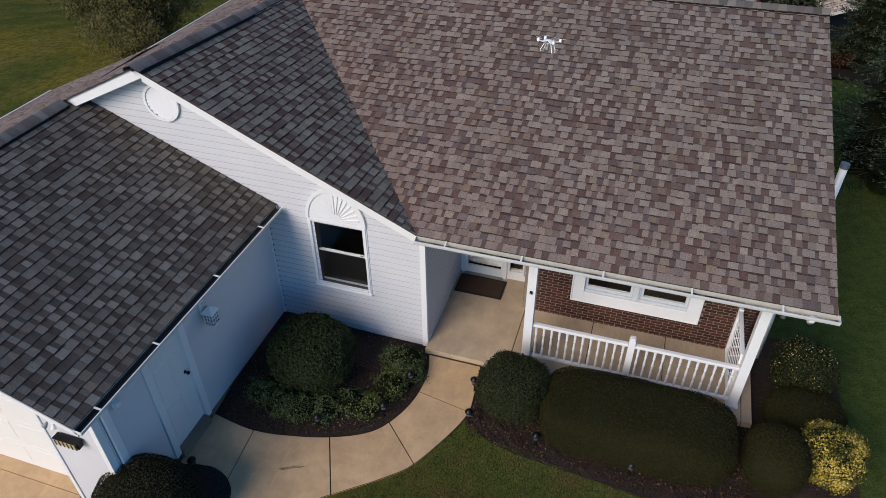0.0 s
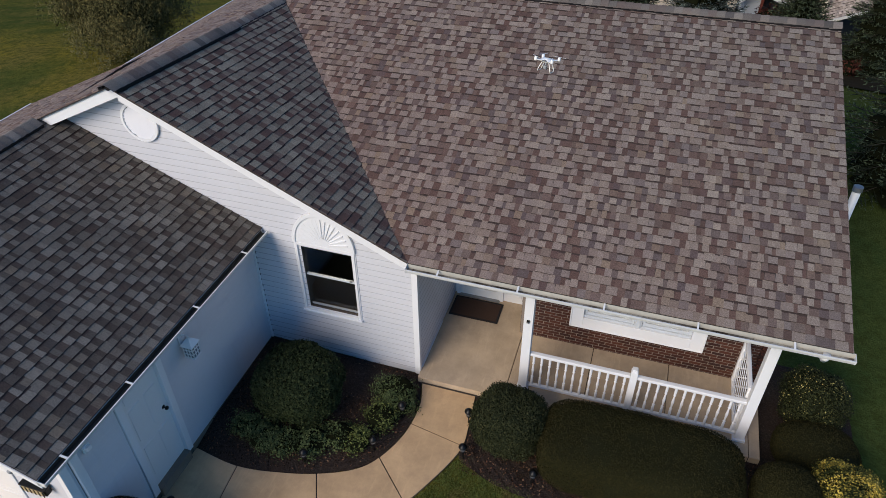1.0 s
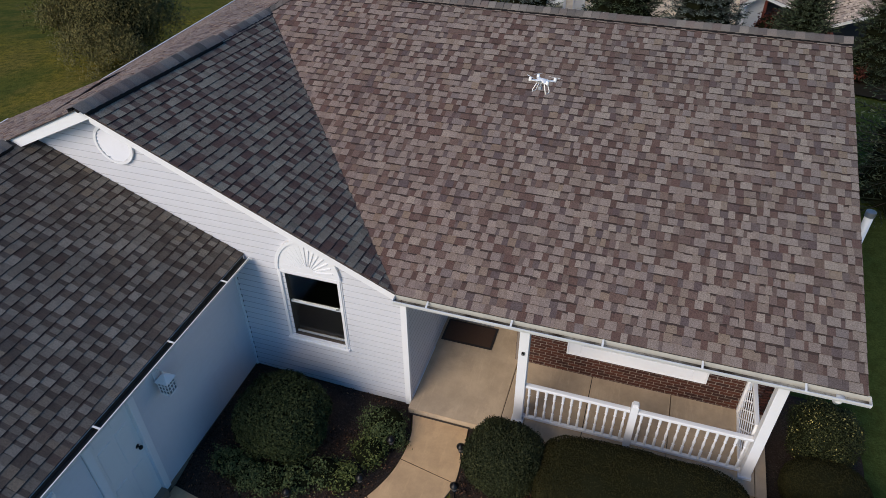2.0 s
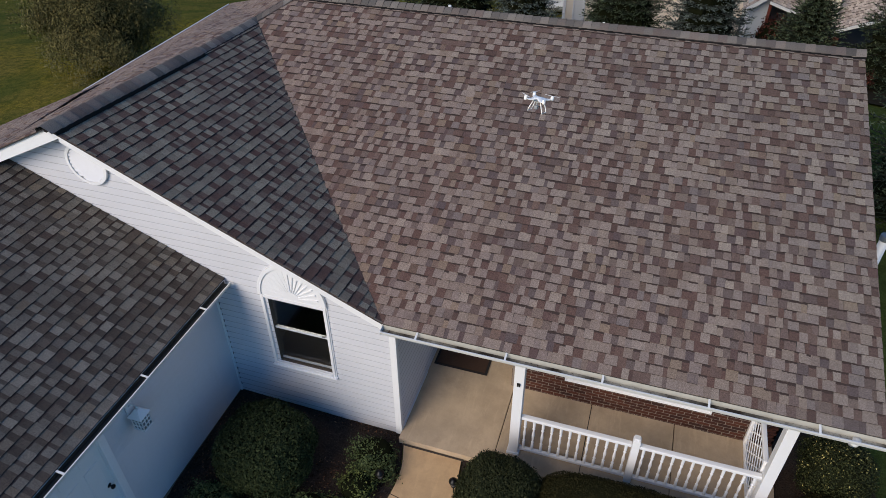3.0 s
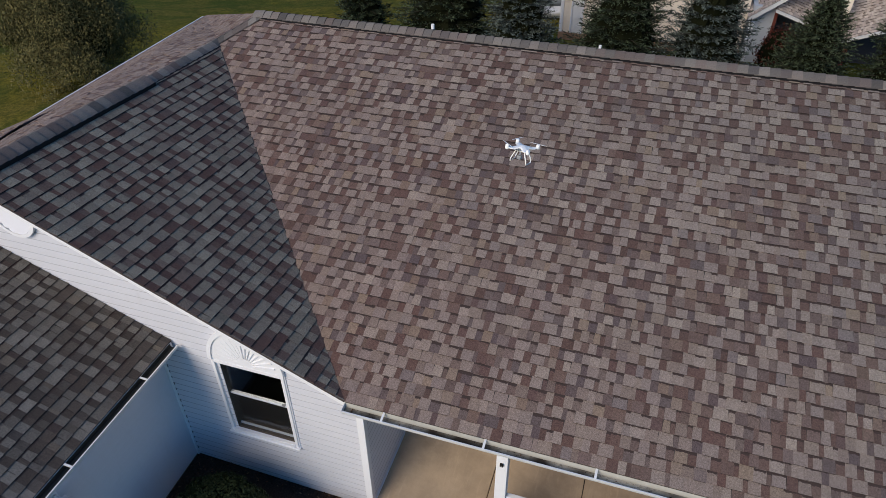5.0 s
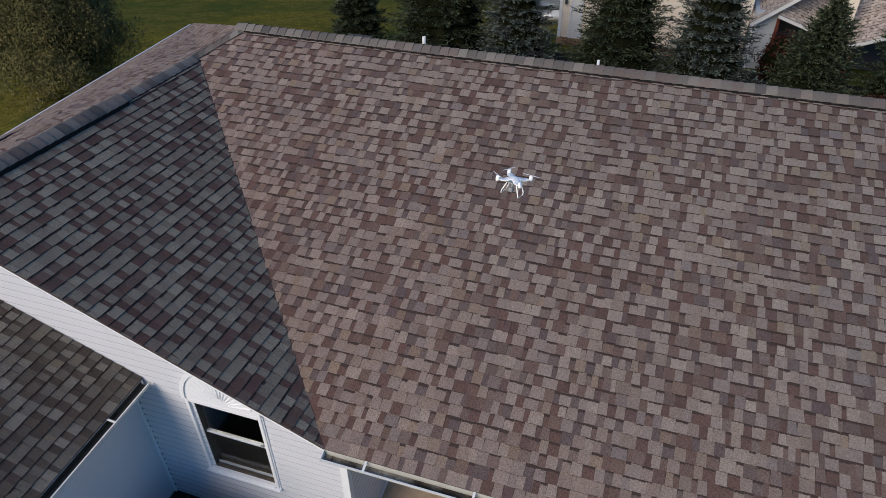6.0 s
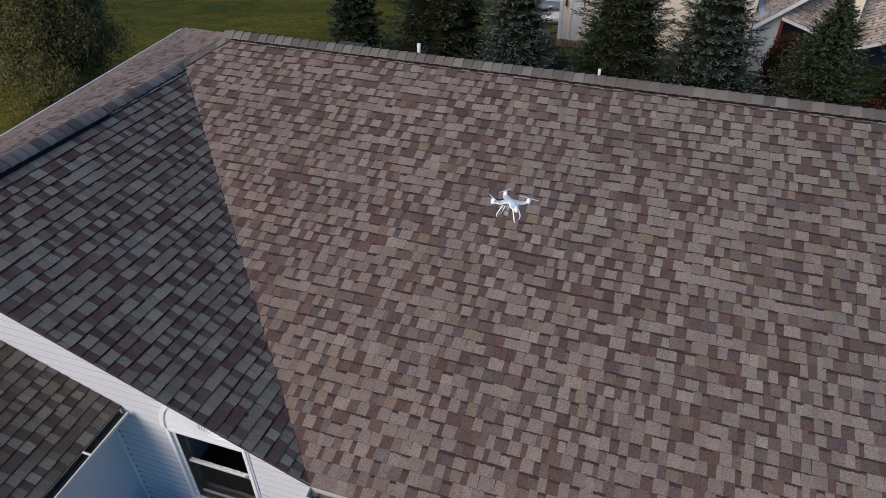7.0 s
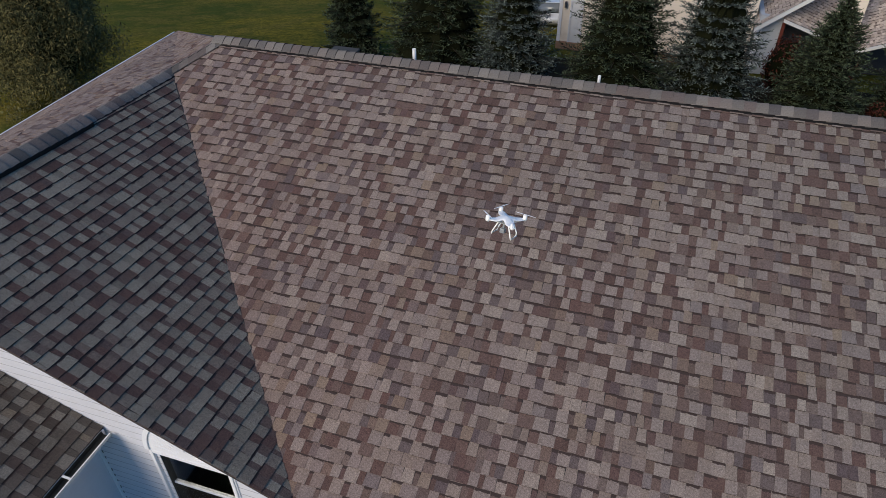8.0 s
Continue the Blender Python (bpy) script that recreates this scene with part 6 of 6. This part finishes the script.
def broadleaf(at, height, radius, label, seed):
    """A bushy tree whose crown hangs almost to the ground."""
    rng = np.random.default_rng(seed)
    ob = thing("broadleaf_tree", at, label, "tree")
    bm = bmesh.new()
    tube(bm, [(0, 0, -0.2), (0.05, 0.03, height * 0.25), (0.0, 0.1, height * 0.6), (0.1, 0.05, height * 0.9)], [0.13, 0.10, 0.06, 0.015], 9)
    part("trunk", bm, BARK, ob)
    limbs = bmesh.new()
    P, N = [], []
    for k in range(260):
        a = rng.uniform(0, 2 * math.pi)
        z0 = height * rng.uniform(0.03, 0.80)
        el = rng.uniform(-0.12, 0.8)
        L = radius * rng.uniform(0.65, 1.0) * (1.0 - 0.40 * (z0 / height))
        out = np.array((math.cos(a) * math.cos(el), math.sin(a) * math.cos(el), math.sin(el)))
        s0 = np.array((0, 0, z0))
        tube(limbs, [tuple(s0), tuple(s0 + out * L * 0.4 + np.array((0, 0, 0.05))), tuple(s0 + out * L * 0.75)], [0.030, 0.016, 0.004], 5)
        for _ in range(7):
            c = s0 + out * L * rng.uniform(0.45, 1.0) + rng.normal(size=3) * 0.14
            n = int(rng.uniform(60, 110))
            q = c + rng.normal(size=(n, 3)) * np.array((0.12, 0.12, 0.20))
            P.append(q)
            N.append(out * 0.8 + np.tile((0, 0, 0.6), (n, 1)) + (q - c) * 2)
    tagged(part("branchwork", limbs, BARK, ob), kind="stuff")
    P, N = np.concatenate(P), np.concatenate(N)
    N /= np.linalg.norm(N, axis=1, keepdims=True)
    hang("crown", leaf_mesh("crown", P, N, 0.033, rng, 2.4, 0.7), OAKLEAF, ob)
    # dark core stands for the shade inside the crown
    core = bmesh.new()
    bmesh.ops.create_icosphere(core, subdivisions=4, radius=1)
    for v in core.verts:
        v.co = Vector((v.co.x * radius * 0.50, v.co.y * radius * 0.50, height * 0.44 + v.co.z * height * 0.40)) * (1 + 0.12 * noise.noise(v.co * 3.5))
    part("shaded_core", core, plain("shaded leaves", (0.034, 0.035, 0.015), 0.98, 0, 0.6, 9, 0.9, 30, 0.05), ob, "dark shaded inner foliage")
    return ob


broadleaf((-13.2, 10.2, ground_z(-13.2, 10.2)), 4.9, 2.3, "bushy olive green tree on the side lawn", 41)
shrub("red_shrub", (8.6, 17.6, ground_z(8.6, 17.6)), (0.34, 0.30, 0.26), 0.045, leaf_material("red leaf", [(0.1, (0.02, 0.008, 0.006)), (0.5, (0.06, 0.02, 0.014)), (1.0, (0.16, 0.05, 0.03))]), "dark red leaved shrub behind the trees", 2.1, 2600, 0.15, 51)
shrub("red_shrub", (6.0, 19.2, ground_z(6.0, 19.2)), (0.6, 0.5, 0.9), 0.06, bpy.data.materials["red leaf"], "dark red leaved shrub by the deck", 2.1, 2000, 0.15, 52)

# ---- neighbouring houses ----
def build_beige_house():
    ob = thing("beige_house", (0, 0, 0), "beige sided neighbouring house behind spruces", "house")
    y, z0 = 22.5, ground_z(1, 23)
    w = part("wall", boxes((-1.50, 5.2, y, y + 0.2, z0, 3.0), (-1.50, -1.32, y + 0.2, 30, z0, 3.0), (5.0, 5.2, y + 0.2, 30, z0, 3.0), (-1.50, 5.2, 29.8, 30, z0, 3.0)), BEIGE, ob)
    fc = Face((0, y - 0.001, 0), (1, 0, 0), (0, y - 0.001, 1))
    lay_boards(fc, [(-1.50, z0), (5.2, z0), (5.2, 3.0), (-1.50, 3.0)], w, 0.15, BEIGE, holes=[(-1.14, -0.68, -2.4, -0.50), (3.3, 4.75, -0.95, 0.6)])
    part("corner_board", boxes((-1.56, -1.44, y - 0.04, y + 0.06, z0, 3.0)), TRIM, ob)
    d = part("door", boxes((-1.09, -0.73, y - 0.05, y - 0.01, -2.4, -0.54), (-1.02, -0.80, y - 0.065, y - 0.049, -1.5, -0.70)), DOORPAINT, ob, "white house door")
    part("door_frame", boxes((-1.15, -1.09, y - 0.08, y, -2.4, -0.46), (-0.73, -0.67, y - 0.08, y, -2.4, -0.46), (-1.09, -0.73, y - 0.08, y, -0.54, -0.46)), TRIM, d)
    win = part("window", boxes((3.3, 3.4, y - 0.08, y, -0.95, 0.6), (4.65, 4.75, y - 0.08, y, -0.95, 0.6), (3.4, 4.65, y - 0.08, y, 0.5, 0.6), (3.4, 4.65, y - 0.08, y, -0.95, -0.85), (3.98, 4.07, y - 0.07, y, -0.85, 0.5)), TRIM, ob)
    part("pane", boxes((3.4, 4.65, y - 0.04, y - 0.03, -0.85, 0.5)), LAMPDARK, win)
    part("lamp", boxes((-1.36, -1.28, y - 0.14, y - 0.01, -0.76, -0.54), bev=0.02), LAMPGLASS, ob)
    for a, b in ((y - 0.5, 3.0), (y + 8.0, 3.0)):
        bm = bmesh.new()
        prism(bm, [(-1.7, a, b - 0.2), (5.6, a, b - 0.2), (5.6, y + 3.75, 5.0), (-1.7, y + 3.75, 5.0)], (0, 0, -0.12))
        part("roof", bm, FARROOF, ob)
    part("brick_base", boxes((-1.57, 5.22, y - 0.10, y - 0.002, z0, -2.05)), plain("tan brick", (0.40, 0.24, 0.15), 0.9, 0, 0.3, 10), ob)


build_beige_house()


def build_grey_house():
    ob = thing("grey_house", (0, 0, 0), "blue grey sided neighbouring house with tan shingle roofs", "house")
    z0 = ground_z(7, 24)
    w = part("wall", boxes((5.30, 6.06, 22.0, 22.2, z0, -0.22), (5.30, 5.5, 22.2, 30, z0, -0.3)), GREYSIDING, ob)
    fc = Face((0, 21.999, 0), (1, 0, 0), (0, 21.999, 1))
    lay_boards(fc, [(5.42, z0), (6.04, z0), (6.04, 0.02), (5.62, -0.30), (5.42, -0.46)], w, 0.11, GREYSIDING)
    part("corner_board", boxes((5.26, 5.42, 21.95, 22.05, z0, -0.45)), TRIM, ob)
    part("corner_board", boxes((6.00, 6.10, 21.95, 22.2, z0, -0.15)), REDWOOD, ob, "red stained post")
    # recess wall coloured dark for the shade inside the porch
    part("recess", boxes((6.10, 8.4, 24.2, 24.4, z0, 0.6)), plain("shaded grey wall", (0.12, 0.12, 0.12), 0.9), ob)
    fr = Face((6.0, 21.8, -0.20), (1.36, 0, -0.45), (7.0, 25.5, 1.6))
    ring = [fr.uv(p) for p in ((5.98, 21.8, -0.19), (7.9, 21.8, -0.82), (9.6, 26.0, 1.0), (7.2, 26.0, 1.9))]
    r = part("roof", boxes((6.2, 6.3, 23, 23.1, 0.1, 0.2)), FARROOF, ob, "tan grey shingle roof")
    lay_shingles(fr, ring, r, 61, step=0.12, mat=(FARROOF, FARROOF))
    fl = Face((5.15, 27.0, -0.55), (0, -1, 0), (6.6, 27.0, 0.62))
    ringl = [fl.uv(p) for p in ((5.15, 27.0, -0.55), (5.15, 21.7, -0.55), (7.2, 21.7, 1.10), (7.2, 27.0, 1.10))]
    lay_shingles(fl, ringl, r, 62, step=0.12, mat=(FARROOF, FARROOF))
    bm = bmesh.new()
    prism(bm, [(5.15, 21.66, -0.57), (7.2, 21.66, 1.08), (7.2, 21.66, 0.93), (5.15, 21.66, -0.72)], (0, 0.05, 0))
    part("rake_board", bm, GUTTER, ob)
    bm = bmesh.new()
    prism(bm, [(5.98, 21.72, -0.20), (7.9, 21.72, -0.83), (7.9, 21.72, -0.93), (5.98, 21.72, -0.30)], (0, 0.06, 0))
    part("gutter", bm, GUTTER, ob)
    part("chimney_wall", boxes((7.95, 8.35, 22.2, 23.0, z0, 3.5)), BEIGE, ob, "tan clad chimney")
    f2 = Face((8.4, 21.9, -1.05), (1.4, 0, 0.58), (8.6, 25.0, 0.8))
    ring2 = [f2.uv(p) for p in ((8.38, 21.9, -1.06), (10.8, 21.9, -0.07), (10.4, 26.0, 2.3), (8.38, 26.0, 1.46))]
    lay_shingles(f2, ring2, r, 63, step=0.12, mat=(FARROOF, FARROOF))
    bm = bmesh.new()
    prism(bm, [(8.36, 21.84, -1.07), (10.8, 21.84, -0.08), (10.8, 21.84, -0.18), (8.36, 21.84, -1.17)], (0, 0.07, 0))
    part("gutter", bm, GUTTER, ob)
    # near black wall stands for the shade below the right eave
    part("right_wall", boxes((8.4, 12, 24.0, 24.2, z0, 0.4)), plain("dark porch wall", (0.05, 0.05, 0.055), 0.9), ob)
    dk = thing("deck", (6.3, 21.6, z0), "red stained wooden deck with posts and rails", "deck")
    h = -1.9 - z0
    part("deck_floor", boxes((-0.3, 2.0, -1.0, 1.4, h, h + 0.1)), REDWOOD, dk)
    for x, y in ((-0.25, -0.95), (0.8, -0.95), (1.95, -0.95)):
        part("deck_post", boxes((x - 0.06, x + 0.06, y - 0.06, y + 0.06, 0, h + 1.0)), REDWOOD, dk)
    for z in (0.4, 0.75, 0.95):
        part("deck_rail", boxes((-0.25, 1.95, -0.98, -0.92, h + z, h + z + 0.07)), REDWOOD, dk)


build_grey_house()

def build_car():
    """A small parked car: lower body, glazed cabin and four wheels."""
    x, y = -2.9, 27.2
    ob = thing("parked_car", (x, y, ground_z(x, y)), "silver white car parked behind the neighbouring house", "car", turn=12)
    bm = bmesh.new()
    prism(bm, [(-1.8, -0.72, 0.22), (-1.82, -0.72, 0.55), (-1.0, -0.72, 0.72), (1.45, -0.72, 0.76), (1.78, -0.72, 0.62), (1.8, -0.72, 0.24)], (0, 1.44, 0))
    bmesh.ops.bevel(bm, geom=list(bm.edges), offset=0.06, segments=2, affect="EDGES")
    part("body", bm, CARPAINT, ob, "", True)
    bm = bmesh.new()
    prism(bm, [(-0.95, -0.62, 0.70), (-0.35, -0.58, 1.16), (0.85, -0.58, 1.18), (1.40, -0.62, 0.74)], (0, 1.2, 0))
    bmesh.ops.bevel(bm, geom=list(bm.edges), offset=0.05, segments=2, affect="EDGES")
    cabin = part("cabin", bm, LAMPDARK, ob, "dark glazed cabin", True)
    part("roof_panel", boxes((-0.38, 0.86, -0.56, 0.56, 1.165, 1.20), bev=0.02), CARPAINT, cabin)
    for wx in (-1.15, 1.12):
        for wy in (-0.72, 0.60):
            bm = lathe([(0.02, 0.0), (0.24, 0.0), (0.27, 0.03), (0.27, 0.10), (0.24, 0.13), (0.02, 0.13)], 20)
            bmesh.ops.rotate(bm, verts=bm.verts, cent=(0, 0, 0), matrix=Matrix.Rotation(radians(-90), 3, "X"))
            bmesh.ops.translate(bm, verts=bm.verts, vec=(wx, wy, 0.27))
            w = part("wheel", bm, TYRE, ob)
            bm = lathe([(0.001, -0.004), (0.16, -0.004), (0.17, 0.01)], 16)
            bmesh.ops.rotate(bm, verts=bm.verts, cent=(0, 0, 0), matrix=Matrix.Rotation(radians(-90), 3, "X"))
            bmesh.ops.translate(bm, verts=bm.verts, vec=(wx, wy, 0.27))
            part("rim", bm, STEEL, w)


build_car()

# ---- grass blades on the front and side lawn ----
def build_grass():
    rng = np.random.default_rng(12)
    pts = []
    out = [Vector((*p, 0)) for p in OUTER]
    while len(pts) < 150000:
        x, y = rng.uniform(-1.2, 5.4), rng.uniform(-4.2, -1.2)
        if x < 1.2:
            q = min(out, key=lambda p: (p.x - x) ** 2 + (p.y - y) ** 2)
            if y > q.y - 0.02 and x < q.x + 0.02 or (x - q.x) + (q.y - y) < 0.02:
                continue
        elif y > -1.40 - 0.14 * (x - 1.2) - 0.02 * rng.random():
            continue
        if rng.random() > min(1.0, (x + 1.2) / 1.0, (5.4 - x) / 1.4, (y + 4.2) / 1.5):
            continue
        pts.append((x, y))
    n = len(pts)
    p = np.c_[np.array(pts), np.full(n, -0.035)]
    h = rng.uniform(0.012, 0.034, n)
    lean = rng.normal(size=(n, 2)) * 0.4
    a = rng.uniform(0, 2 * math.pi, n)
    w = np.c_[np.cos(a), np.sin(a), np.zeros(n)] * 0.0034
    tip = p + np.c_[lean * h[:, None], h]
    v = np.stack([p - w, p + w, tip], axis=1).reshape(-1, 3)
    me = bpy.data.meshes.new("grass")
    me.vertices.add(3 * n)
    me.vertices.foreach_set("co", v.ravel())
    me.loops.add(3 * n)
    me.loops.foreach_set("vertex_index", np.arange(3 * n))
    me.polygons.add(n)
    me.polygons.foreach_set("loop_start", np.arange(n) * 3)
    me.update(calc_edges=True)
    tagged(hang("grass", me, GRASS, None), "short mown green grass beside the walk", "grass", kind="stuff")


build_grass()


# ---- from plan units to metres ----
def to_metres():
    for me in bpy.data.meshes:
        me.transform(Matrix.Scale(UNIT, 4))
    for ob in scene.objects:
        if ob.type in {"MESH", "EMPTY"}:
            ob.location = ob.location * UNIT


to_metres()
